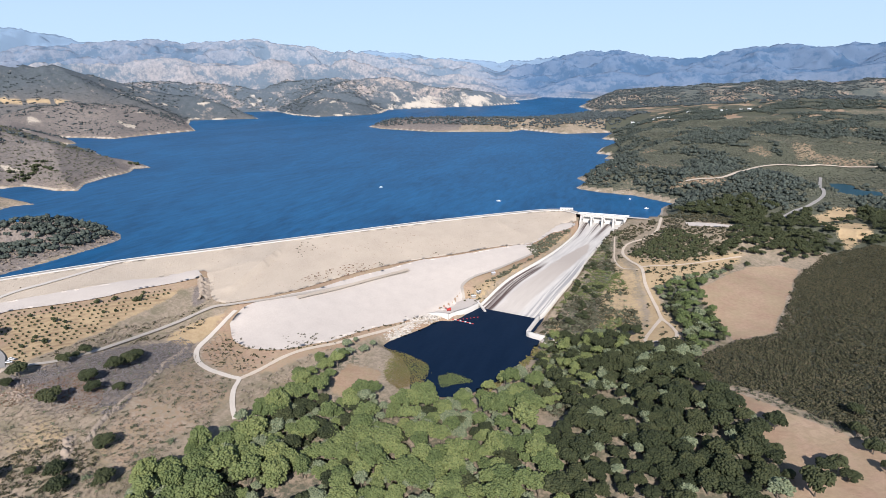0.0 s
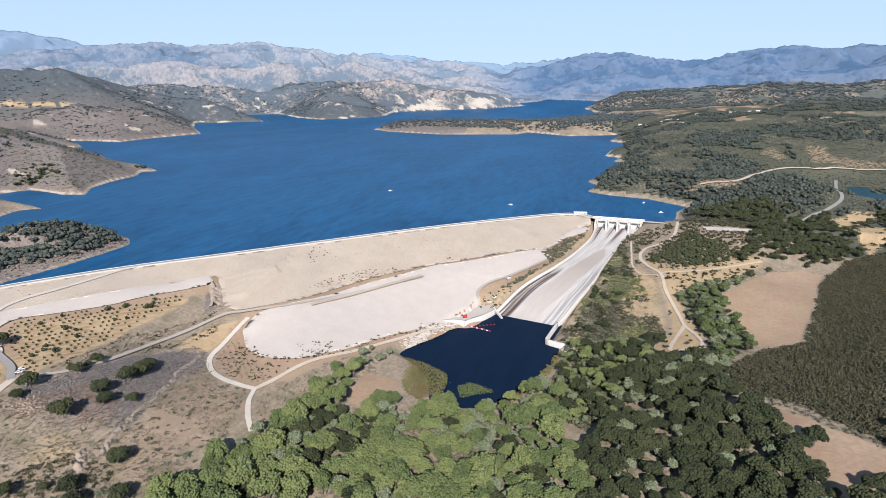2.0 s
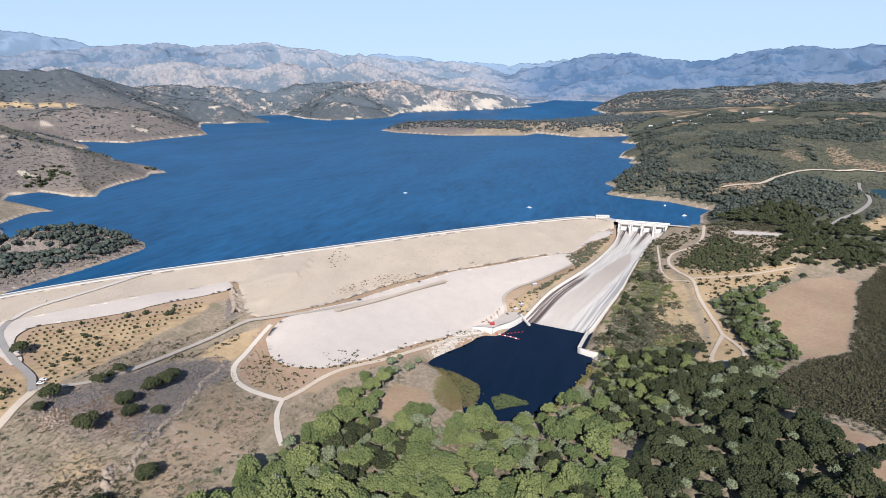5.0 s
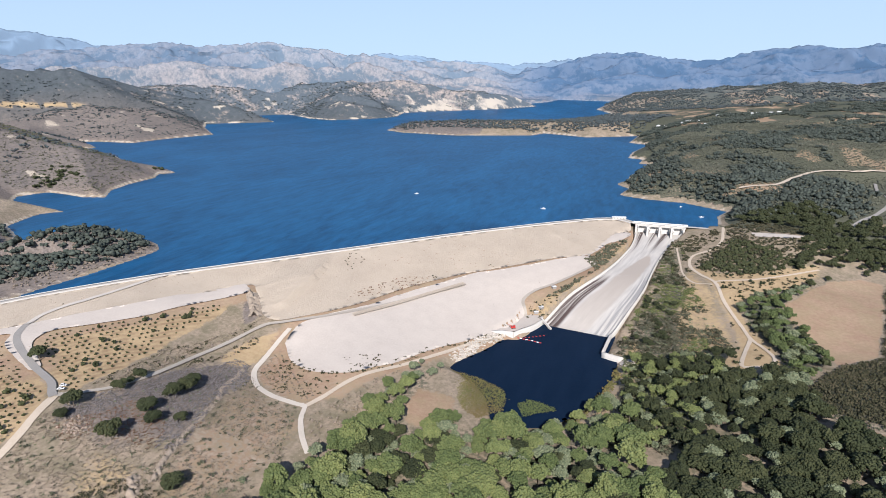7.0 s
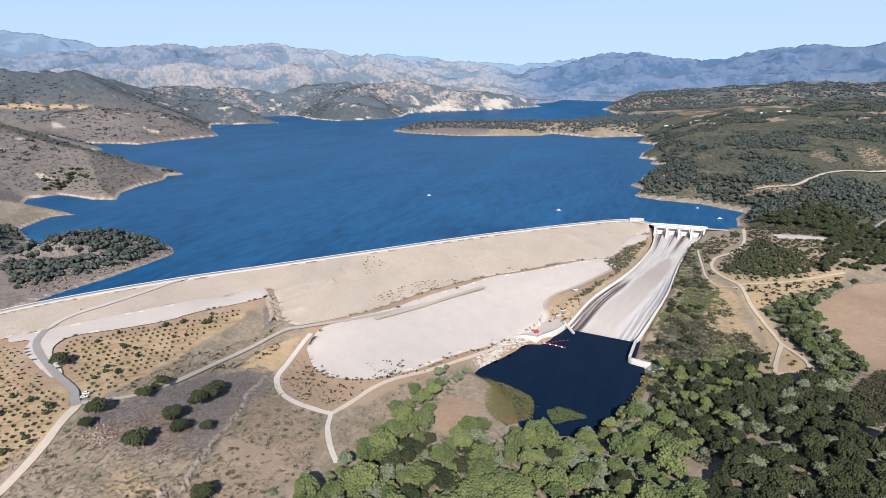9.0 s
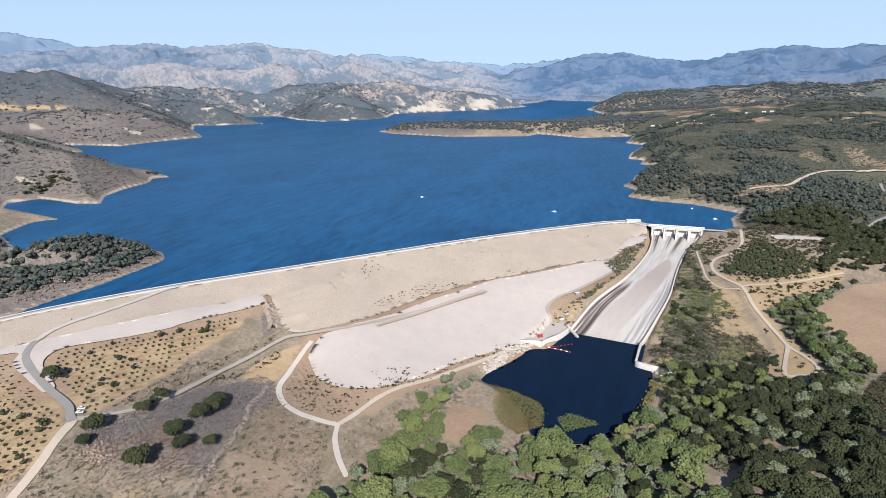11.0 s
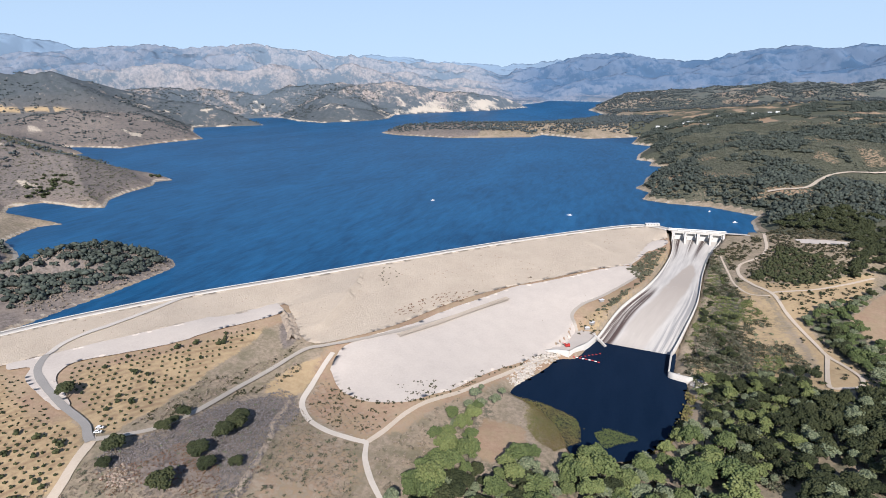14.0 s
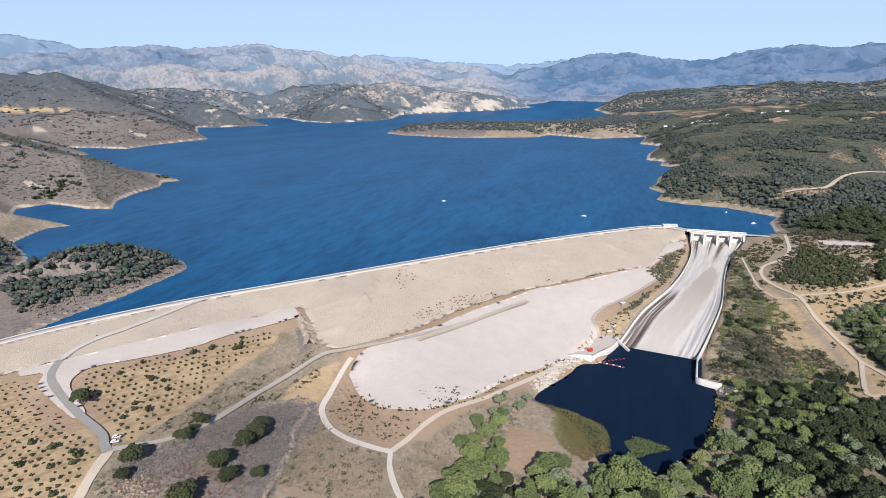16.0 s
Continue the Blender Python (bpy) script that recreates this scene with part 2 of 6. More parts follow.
SHORE_FAR = [(-1785, 3765), (-1496, 4158), (-1210, 4411), (-1065, 4928), (-1280, 5488), (-1169, 6104), (-1206, 6909), (-512, 6110), (-478, 5202), (-500, 4343),
             (-344, 3714), (-293, 3355), (-317, 3014), (-542, 2648), (-942, 2500), (-1105, 2418), (-1181, 2271), (-1062, 2171), (-792, 2076), (-504, 2134), (-478, 2235), (-297, 2092)]
SHORE_RIGHT = [(-122, 2180), (-142, 1926), (-80, 1869), (-119, 1646), (-123, 1530), (-85, 1505), (-93, 1428), (-45, 1401), (-85, 1308), (-101, 1237), (-106, 1162),
               (-121, 1117), (-96, 1075), (-109, 1008), (-69, 984), (-8, 969), (52, 918), (35, 878), (32, 831), (35, 800)]
SHORE = np.array(SHORE_NEAR + SHORE_LEFT + SHORE_FAR + SHORE_RIGHT, float)


def signed_distance(x, y, poly):
    """Distance to a closed outline: negative inside."""
    x, y = np.asarray(x, float), np.asarray(y, float)
    best, inside = np.full(x.shape, 1e18), np.zeros(x.shape, bool)
    for a, b in zip(poly, np.roll(poly, -1, axis=0)):
        ex, ey = b - a
        t = np.clip(((x - a[0]) * ex + (y - a[1]) * ey) / (ex * ex + ey * ey + 1e-9), 0, 1)
        best = np.minimum(best, (x - a[0] - t * ex) ** 2 + (y - a[1] - t * ey) ** 2)
        if ey != 0:
            inside ^= ((a[1] > y) != (b[1] > y)) & (x < a[0] + ex * (y - a[1]) / ey)
    return np.sqrt(best) * np.where(inside, -1, 1)


def wave(x, y, size, octaves=4, seed=0.0):
    """Smooth noise in -1..1, by summed value noise on a hashed grid."""
    total, gain, norm = 0.0, 1.0, 0.0
    for o in range(octaves):
        u, v = x / size * 2 ** o + 17.3 * o + seed, y / size * 2 ** o - 9.1 * o + seed * 1.7
        iu, iv = np.floor(u), np.floor(v)
        fu, fv = u - iu, v - iv
        fu, fv = fu * fu * (3 - 2 * fu), fv * fv * (3 - 2 * fv)

        def h(a, b):
            s = np.sin(a * 127.1 + b * 311.7 + o * 13.7) * 43758.5453
            return (s - np.floor(s)) * 2 - 1
        total = total + gain * ((h(iu, iv) * (1 - fu) + h(iu + 1, iv) * fu) * (1 - fv) + (h(iu, iv + 1) * (1 - fu) + h(iu + 1, iv + 1) * fu) * fv)
        norm, gain = norm + gain, gain * 0.5
    return total / norm


# spot heights of the valley below the dam: left bank, valley floor, right bank
SPOTS = [(-547, 281, -4), (-485, 332, -5), (-471, 369, 0), (-494, 266, -9), (-436, 254, -15), (-415, 222, -11), (-394, 270, -14), (-362, 277, -22), (-367, 228, -20), (-560, 200, -14),
         (-413, 400, -15), (-409, 409, -19), (-367, 409, -18), (-366, 392, -23), (-351, 375, -36), (-355, 336, -42), (-428, 427, 0), (-600, 240, -2), (-700, 300, 10), (-480, 150, -25)]
SPOTS += [(-286, 308, -40), (-327, 318, -39), (-298, 349, -35), (-276, 374, -32), (-325, 423, -23), (-292, 540, -16), (-208, 583, -17), (-177, 556, -32), (-169, 663, -10), (-213, 433, -43),
          (-171, 496, -40), (-130, 420, -52), (-110, 370, -52), (-150, 350, -48), (-200, 340, -46), (-240, 250, -47), (-130, 250, -50), (-60, 150, -50), (-300, 150, -44), (-100, 470, -54)]
SPOTS += [(18, 453, -22), (35, 442, -22), (10, 604, -8), (111, 736, 13), (70, 958, 30), (111, 995, 33), (256, 1045, 31), (278, 1083, 10), (148, 684, -21), (94, 508, -30), (37, 461, -20), (136, 448, -22),
          (181, 541, -16), (215, 700, -16), (180, 799, -8), (66, 350, -14), (127, 338, -14), (101, 294, -14), (70, 377, -16), (-65, 400, -44), (-35, 390, -32), (-31, 330, -34), (-40, 446, -38)]
SPOTS += [(-50, 530, -36), (-40, 620, -24), (-20, 700, -8), (10, 770, 4), (60, 820, 10), (0, 250, -40), (300, 800, -6), (340, 1140, -4), (100, 600, -14), (-700, 500, 22), (-500, 50, -40), (200, 200, -22),
          (-90, 660, -16), (-105, 780, -5), (-560, 320, -3), (-480, 430, -9), (-380, 540, -17), (-250, 670, -14)]
SPOTS = np.array(SPOTS, float)


def kernel(r):
    return np.sqrt(r * r + 30.0 ** 2)


_n = len(SPOTS)
_a = np.zeros((_n + 3, _n + 3))
_a[:_n, :_n] = kernel(np.hypot(SPOTS[:, None, 0] - SPOTS[None, :, 0], SPOTS[:, None, 1] - SPOTS[None, :, 1])) - 0.6 * 30 * np.eye(_n)
_a[:_n, _n:] = np.c_[np.ones(_n), SPOTS[:, :2]]
_a[_n:, :_n] = _a[:_n, _n:].T
SOLVED = np.linalg.solve(_a, np.r_[SPOTS[:, 2], 0, 0, 0])


def valley(x, y):
    z = SOLVED[_n] + SOLVED[_n + 1] * x + SOLVED[_n + 2] * y
    for (sx, sy, _), w in zip(SPOTS, SOLVED[:_n]):
        z = z + w * kernel(np.hypot(x - sx, y - sy))
    return np.clip(z, -55, 60)


# hills round the lake: centre, height, length and width, turn in degrees
HILLS = [(-690, 440, 26, 75, 55, 20), (-900, 420, 14, 70, 50, 0), (-1020, 610, 12, 70, 25, 0), (-1480, 830, 135, 420, 260, 30), (-1250, 860, 45, 140, 90, 20), (-1128, 992, 12, 35, 18, 30),
         (-2250, 1900, 60, 420, 260, 40), (-2400, 1700, 42, 300, 260, 0), (-2500, 2650, 40, 260, 120, 25), (-2000, 3250, 70, 420, 200, -20), (-2500, 3700, 90, 500, 260, 0),
         (-1500, 4600, 100, 600, 260, 30), (-800, 2300, 14, 380, 70, 8), (60, 2100, 16, 260, 300, 0), (90, 1250, 22, 200, 300, 0), (400, 1600, 45, 500, 500, 0), (700, 2600, 80, 700, 700, 0),
         (-3000, 2400, 55, 500, 500, 0), (-2000, 1000, 105, 500, 300, 0)]

# ridge lines: distance, breadth, (bearing, elevation) in degrees
RIDGES = [
    (3720, 480, 1, [(-80, 1.9), (-57, 1.87), (-54.8, 1.8), (-52.2, 1.75), (-49.9, 1.35), (-46.5, 0.3), (-44, -0.4), (-40, -1.5)]),
    (4700, 900, 1, [(-60, -0.1), (-52.5, 0.0), (-45.2, 0.13), (-41.5, 0.09), (-38.1, -0.21), (-34.4, 0.4), (-32.3, 0.55), (-28.1, 0.1), (-24.8, 0.3), (-21, -0.3), (-18, -1.2)]),
    (7600, 900, 1, [(-26, 0.2), (-19.3, -0.19), (-14.9, -0.45), (-12.2, -0.7), (-8, -0.75), (-4, -0.55), (1, -0.6)]),
    (4800, 1200, 1, [(-9, -2.0), (-5.8, -1.5), (-3.3, -1.2), (1.6, -0.85), (6.2, -0.6), (8.4, -0.4), (11.3, -0.45), (16.8, -0.45), (40, 0.2)]),
    (7400, 1100, 2, [(-80, 1.5), (-57, 1.5), (-53, 1.9), (-49, 1.7), (-45, 2.3), (-42, 1.9), (-38.5, 1.6), (-36, 2.1), (-32, 1.5), (-28.5, 1.9), (-25, 1.1), (-20, 0.9), (-16, 0.1), (-13, -0.7)]),
    (7900, 1200, 2, [(-10, -0.7), (-7, 0.1), (-3, 0.5), (0, 0.2), (3, 0.6), (6.5, 0.3), (10, 0.9), (13, 0.6), (17, 1.1), (40, 1.4)]),
    (10500, 2600, 2, [(-80, 2.0), (-56.9, 2.37), (-53.1, 2.94), (-49.1, 3.24), (-45.6, 3.51), (-43.4, 3.22), (-41.1, 3.34), (-38.7, 3.5), (-35.2, 3.57), (-33.7, 3.37), (-30.9, 2.62), (-28, 2.45),
                      (-24.8, 2.07), (-21.5, 1.82), (-17.7, 1.5), (-14.9, 0.85), (-12, 0.0), (-9, -0.9)]),
    (10500, 2600, 2, [(-20, -0.9), (-17, -0.1), (-14.9, 0.54), (-10.6, 1.26), (-8, 1.87), (-5.5, 2.27), (-3, 2.26), (-1, 1.82), (1.9, 1.41), (5.5, 1.69), (8.9, 2.0), (10.5, 2.26), (13.2, 2.06), (16.4, 2.27), (40, 3.0)]),
    (15000, 2600, 3, [(-33, 1.2), (-30.9, 2.3), (-25.8, 2.44), (-22.6, 2.3), (-19.3, 1.8), (-13.9, 1.41), (-10.7, 1.61), (-8.6, 1.73), (-5, 1.2)]),
    (15000, 2600, 3, [(-80, 4.6), (-56.5, 4.14), (-54.5, 3.88), (-51.1, 3.33), (-49.1, 3.1), (-44, 2.2)]),
]


def spur_lines(x, y):
    """Sharp-crested spurs and the gullies between them, about 0 to 1."""
    wx, wy = x + 130 * wave(x, y, 700, 2, 31.0), y + 130 * wave(x, y, 700, 2, 37.0)
    return 1 - 1.25 * np.abs(wave(wx, wy, 620, 4, 21.0)) - 0.65 * np.abs(wave(wx, wy, 190, 3, 23.0))


def height(x, y, shore=None):
    """Height of the land, and how far it counts as a distant range."""
    x, y = np.asarray(x, float), np.asarray(y, float)
    s = signed_distance(x, y, SHORE) if shore is None else shore
    dx, dy = x - HUB[0], y - HUB[1]
    d, az = np.hypot(dx, dy), np.degrees(np.arctan2(dx, dy))
    ruin = wave(x, y, 90, 4)
    z = 6 + 14 * (1 + wave(x, y, 700, 3, 5.0)) * np.clip(d / 2500, 0.3, 2)
    gully = 1 - np.abs(wave(x, y, 210, 4, 2.0))
    spurs = 1 - np.abs(wave(x, y, 85, 3, 6.0))
    for cx, cy, h, a, b, turn in HILLS:
        c, sn = math.cos(radians(turn)), math.sin(radians(turn))
        u, v = ((x - cx) * c + (y - cy) * sn) / a, ((y - cy) * c - (x - cx) * sn) / b
        z = z + h * np.exp(-(u * u + v * v)) * (0.62 + 0.3 * gully + 0.24 * spurs)
    far = np.zeros(x.shape)
    for dist, broad, level, line in RIDGES:
        el = np.interp(az, [p[0] for p in line], [p[1] for p in line], left=-9, right=-9)
        el = el + 0.16 * wave(az * 100, az * 37 + dist, 260, 5) + (0.4 if dist > 9000 else 0.12)
        top = HUB[2] + np.tan(np.radians(el)) * dist
        fall = np.abs(d - dist) / broad
        rough = 1 - np.abs(wave(x, y, 900, 5, 3.0 + level))
        shape = np.clip(1 - fall, 0, 1) ** 0.9
        r = top * shape + (rough - 0.75) * 0.6 * np.maximum(top, 0) * np.clip(fall * 3, 0.1, 1) * (shape > 0)
        use = (el > -8) & (shape > 0)
        z = np.where(use, np.maximum(z, r), z)
    far = np.clip((d - 3050) / 450, 0, 1)
    z = z + np.clip((d - 2300) / 1500, 0, 1) * np.minimum(0.34 * np.maximum(z, 0), 110) * (spur_lines(x, y) - 0.62)
    z = np.minimum(z, 1.2 + np.maximum(s, 0) * np.where(d < 1800, 0.5, np.where(d < 2700, 0.35, 0.7)) + np.clip(s, 0, 6) * 0.3)
    w = np.clip((x + 900) / 200, 0, 1) * np.clip((560 - x) / 200, 0, 1) * np.clip((1320 - y) / 220, 0, 1) * np.clip((y + 300) / 200, 0, 1)
    up = (y > 520 + 0.6 * (x + 480)) & (x < -560)
    w = np.where(up, 0, w)
    base = np.where(y < 320, -50 + 0 * x, z)
    v = valley(x, y) + 0.8 * ruin
    z = w * v + (1 - w) * base
    near_shore = np.minimum(z, 1.0 + np.maximum(s, 0) * 0.45)
    upstream = (y > 800) | (x < -600)
    z = np.where(upstream, np.where(s > 0, np.maximum(near_shore, 0.3 + np.clip(s, 0, 20) * 0.08), z), z)
    z = np.where(s < 0, np.where(upstream | (s < -12), np.maximum(s * 0.2, -20) - 0.2, np.minimum(z, -0.5)), z)
    return z, far


def mesh_object(name, verts, faces, mat, parent=None, smooth=False):
    me = bpy.data.meshes.new(name)
    v, f = np.asarray(verts, np.float32), np.asarray(faces, np.int32)
    k = f.shape[1]
    me.vertices.add(len(v))
    me.vertices.foreach_set("co", v.ravel())
    me.loops.add(f.size)
    me.loops.foreach_set("vertex_index", f.ravel())
    me.polygons.add(len(f))
    me.polygons.foreach_set("loop_start", np.arange(0, f.size, k, dtype=np.int32))
    me.polygons.foreach_set("loop_total", np.full(len(f), k, np.int32))
    if smooth:
        me.polygons.foreach_set("use_smooth", np.ones(len(f), bool))
    me.update(calc_edges=True)
    me.materials.append(mat)
    ob = new(name, me)
    if parent:
        ob.parent = parent
    return ob


def grid_faces(rows, cols, closed=False):
    i, j = np.meshgrid(np.arange(rows - 1), np.arange(cols if closed else cols - 1), indexing="ij")
    a, b = i * cols + j, i * cols + (j + 1) % cols
    return np.stack((a, b, b + cols, a + cols), -1).reshape(-1, 4)


AZ = np.r_[np.arange(-66, 27, 0.16), np.arange(30, 294, 4)]
DIST = np.r_[0.01, np.geomspace(3, 200, 14)[:-1], np.geomspace(200, 18000, 470)]
ga, gd = np.meshgrid(np.radians(AZ), DIST)
GX, GY = HUB[0] + gd * np.sin(ga), HUB[1] + gd * np.cos(ga)
GS = signed_distance(GX, GY, SHORE)
GZ, GFAR = height(GX, GY, GS)


def soft_inside(poly, edge=6.0, x=None, y=None):
    x, y = (GX, GY) if x is None else (x, y)
    return np.clip(0.5 - (signed_distance(x, y, np.array(poly, float)) + min(edge * 0.5, 6) * wave(x, y, 22, 3, 1.0)) / edge, 0, 1)

APRON = [(-347, 380), (-330, 363), (-314, 356), (-299, 353), (-274, 360), (-254, 380), (-242, 397), (-224, 431), (-209, 450), (-190, 475), (-176, 494), (-168, 517), (-166, 534), (-173, 551), (-163, 573), (-140, 601), (-117, 635),
         (-109, 656), (-115, 665), (-128, 669), (-164, 640), (-213, 596), (-235, 579), (-265, 537), (-289, 502), (-309, 465), (-326, 441), (-343, 418), (-350, 402)]
STRIP = [(-128, 667), (-117, 680), (-108, 702), (-101, 720), (-81, 747), (-78, 762), (-92, 764), (-109, 749), (-118, 715), (-127, 680)]
SLAB = [(-559, 273), (-545, 291), (-541, 297), (-520, 324), (-488, 361), (-466, 403), (-444, 438), (-430, 435), (-423, 425), (-449, 381), (-467, 342), (-495, 312), (-512, 297), (-516, 286), (-510, 274), (-492, 264),
        (-472, 254), (-473, 247), (-488, 251), (-509, 257), (-529, 265), (-539, 276), (-551, 268)]
GOLD1 = [(-515, 285), (-507, 298), (-466, 340), (-438, 388), (-422, 423), (-422, 397), (-422, 366), (-423, 334), (-417, 289), (-418, 260), (-417, 237), (-432, 241), (-469, 256), (-495, 266)]
GOLD2 = [(-600, 262), (-550, 267), (-538, 272), (-511, 257), (-470, 245), (-442, 238), (-427, 228), (-420, 214), (-413, 197), (-420, 150), (-560, 150), (-620, 200)]
GOLD3 = [(-382, 330), (-379, 368), (-358, 393), (-356, 375), (-354, 350), (-363, 334)]
SHALE = [(-407, 223), (-392, 257), (-384, 315), (-365, 356), (-348, 328), (-339, 277), (-327, 240), (-350, 219), (-381, 211)]
FIELD1 = [(69, 574), (94, 612), (123, 656), (158, 683), (175, 678), (156, 607), (137, 548), (123, 503), (106, 489), (90, 478), (85, 506), (79, 536), (69, 553)]
FIELD2 = [(49, 369), (76, 373), (88, 365), (102, 356), (122, 345), (145, 328), (170, 300), (150, 240), (95, 250), (92, 285), (95, 302), (88, 319), (85, 334), (79, 347), (65, 359)]
RIPARIAN = [(-261, 187), (-254, 233), (-244, 277), (-234, 311), (-247, 346), (-231, 392), (-220, 413), (-208, 405), (-203, 379), (-203, 333), (-183, 338), (-137, 350), (-116, 356), (-95, 375), (-70, 400), (-50, 371), (-49, 320), (-23, 299), (-15, 264), (-20, 180), (-150, 140)]
OAKS = [(-22, 272), (-34, 309), (-17, 344), (-8, 379), (2, 428), (46, 428), (58, 404), (74, 376), (84, 352), (90, 330), (95, 298), (92, 285), (70, 235), (-10, 215)]
MIXED = [(-62, 437), (-68, 470), (-72, 505), (-58, 560), (-50, 600), (-40, 670), (-26, 725), (-15, 735), (-12, 634), (-5, 588), (13, 519), (18, 468), (6, 424), (-5, 387), (-17, 344), (-37, 331), (-55, 345), (-66, 400)]
CHAPARRAL = [(55, 415), (92, 477), (124, 498), (145, 560), (167, 648), (211, 726), (273, 777), (420, 700), (330, 380), (190, 320), (145, 341), (123, 352), (99, 375), (68, 385)]
GULLY = [(28, 559), (55, 594), (95, 623), (128, 667), (93, 612), (67, 576), (80, 526), (89, 489), (57, 421), (50, 429), (54, 478), (38, 522)]
BACKWOOD = [(48, 817), (65, 798), (126, 802), (102, 698), (92, 652), (157, 711), (165, 688), (273, 777), (380, 850), (311, 908), (247, 883), (190, 866), (146, 912)]
KNOLL = [(-1, 649), (42, 737), (85, 705), (100, 678), (40, 633)]
YARD = [(221, 857), (259, 908), (293, 911), (277, 872), (235, 834), (289, 850), (279, 800), (239, 751), (237, 789)]
BARE = [(62, 760), (110, 760), (126, 784), (107, 746), (66, 745)]
BARE2 = [(69, 974), (81, 977), (125, 1004), (129, 970), (96, 955)]
PLAY = [(20, 640), (45, 640), (120, 690), (100, 625), (60, 590), (30, 565), (40, 520), (52, 475), (52, 455), (20, 440), (15, 460), (22, 500), (18, 560), (5, 620), (-10, 660), (0, 650)]
BANK = [(-352, 398), (-350, 345), (-330, 322), (-285, 312), (-262, 330), (-235, 395), (-180, 480), (-190, 480), (-250, 385), (-275, 356), (-315, 352), (-345, 380)]
TERRACE = [(-352, 340), (-300, 312), (-262, 300), (-240, 320), (-250, 350), (-225, 410), (-190, 455), (-250, 350), (-262, 260), (-270, 190), (-310, 190), (-330, 240)]
MEADOW = [(-213, 368), (-198, 374), (-184, 370), (-180, 357), (-187, 343), (-196, 323), (-208, 326), (-215, 343)]

# what covers the ground where
cover, kind = np.zeros(GX.shape + (4,), np.float32), np.zeros(GX.shape + (4,), np.float32)
cover[..., 3] = 1
local = (gd < 1000)


def paint(layer, channel, poly, amount=1.0, edge=8.0):
    p = np.array(poly, float)
    x0, y0, x1, y1 = *(p.min(axis=0) - edge), *(p.max(axis=0) + edge)
    w = local & (GX > x0) & (GX < x1) & (GY > y0) & (GY < y1)
    layer[..., channel][w] = np.maximum(layer[..., channel][w], amount * soft_inside(poly, edge, GX[w], GY[w]))


for p in (GOLD1, GOLD2, GOLD3):
    paint(cover, 0, p)
paint(cover, 1, MEADOW, 0.7)
paint(cover, 0, PLAY, 0.8, 16)
paint(cover, 0, [(-28, 470), (20, 440), (24, 500), (14, 560), (2, 620), (-12, 650), (-22, 560)], 0.6, 14)
paint(cover, 0, YARD, 0.75, 12)
for p in (FIELD1, FIELD2, BARE2):
    paint(cover, 1, p, 1.0, 5)
paint(cover, 1, BANK, 0.6, 10)
paint(cover, 0, [(-70, 478), (-60, 470), (-64, 430), (-80, 390), (-98, 362), (-92, 356), (-70, 385), (-55, 430), (-50, 480), (-58, 510)], 0.62, 8)
paint(cover, 1, TERRACE, 0.46, 30)
paint(cover, 0, [(-358, 205), (-342, 212), (-322, 212), (-318, 190), (-330, 165), (-352, 180)], 0.5, 22)
for p, a in ((RIPARIAN, 0.44), (OAKS, 0.4), (MIXED, 0.52), (GULLY, 0.75), (CHAPARRAL, 0.75)):
    paint(cover, 2, p, a, 24)
for p in (APRON, SLAB, STRIP):
    band = local & (GX > -640) & (GX < -50) & (GY > 170) & (GY < 800)
    sd = signed_distance(GX[band], GY[band], np.array(p, float))
    cover[..., 1][band] = np.maximum(cover[..., 1][band], np.clip(1.1 - np.abs(sd) / 20, 0, 0.85))
paint(kind, 0, SHALE, 1.0, 40)
for p in ([(-612, 300), (-606, 490), (-640, 511), (-720, 515), (-765, 410), (-700, 300)], [(-1010, 330), (-790, 330), (-800, 440), (-930, 520), (-1010, 560)]):
    paint(kind, 0, p, 0.9, 10)
rim = np.clip(1.3 - np.abs(GS - 1) / np.clip(gd / 230, 4, 40), 0, 1) * (GS > -2) * ((GY > 820) | (GX < -604))
bearing = np.degrees(ga) % 360
bearing = np.where(bearing > 180, bearing - 360, bearing)
cliff = (bearing > -29) & (bearing < -13) & (gd > 3400) & (gd < 5600) & (GS > 0) & (GS < 260)
cliff = cliff & (GS < 130 + 120 * wave(GX, GY, 220, 2, 1.0))
kind[..., 1] = np.maximum(rim * (0.66 + 0.4 * wave(GX, GY, 120, 2)), cliff * np.clip((bearing + 29 + 1.5 * wave(GX, GY, 300, 2)) / 4, 0, 1) * np.clip(0.35 + 0.8 * wave(GX, GY, 120, 4, 4.0), 0, 1))
bald = np.clip((wave(GX, GY, 420, 4, 9.0) - 0.22) * 5, 0, 1) * (gd > 3000) * (GS > 60) * (GFAR < 0.95) * (GX < -900)
cover[..., 1] = np.maximum(cover[..., 1], bald * 0.42)
CHUTE_BANK = [(-78, 745), (-90, 750), (-118, 690), (-110, 655), (-140, 590), (-172, 552), (-166, 515), (-150, 530), (-130, 575), (-102, 635), (-82, 700)]
paint(cover, 0, CHUTE_BANK, 0.56, 8)
CRAG = [(-420, 432), (-400, 413), (-390, 402), (-392, 380), (-402, 392), (-418, 415)]
paint(kind, 0, CRAG, 0.9, 10)
rise = np.degrees(np.arctan2(GZ - HUB[2], gd)) + 0.06 * wave(GX, GY, 250, 2)
hay = np.clip((bearing + 64) / 2, 0, 1) * np.clip((-52.0 - bearing) / 1.5, 0, 1) * (rise > -1.12) * (rise < -0.78) * (gd > 3150) * (gd < 3800)
cover[..., 0] = np.maximum(cover[..., 0], hay)
hills = np.clip((gd - 900) / 500, 0, 1) * (GX < -700) * (GS > 3) * (1 - hay)
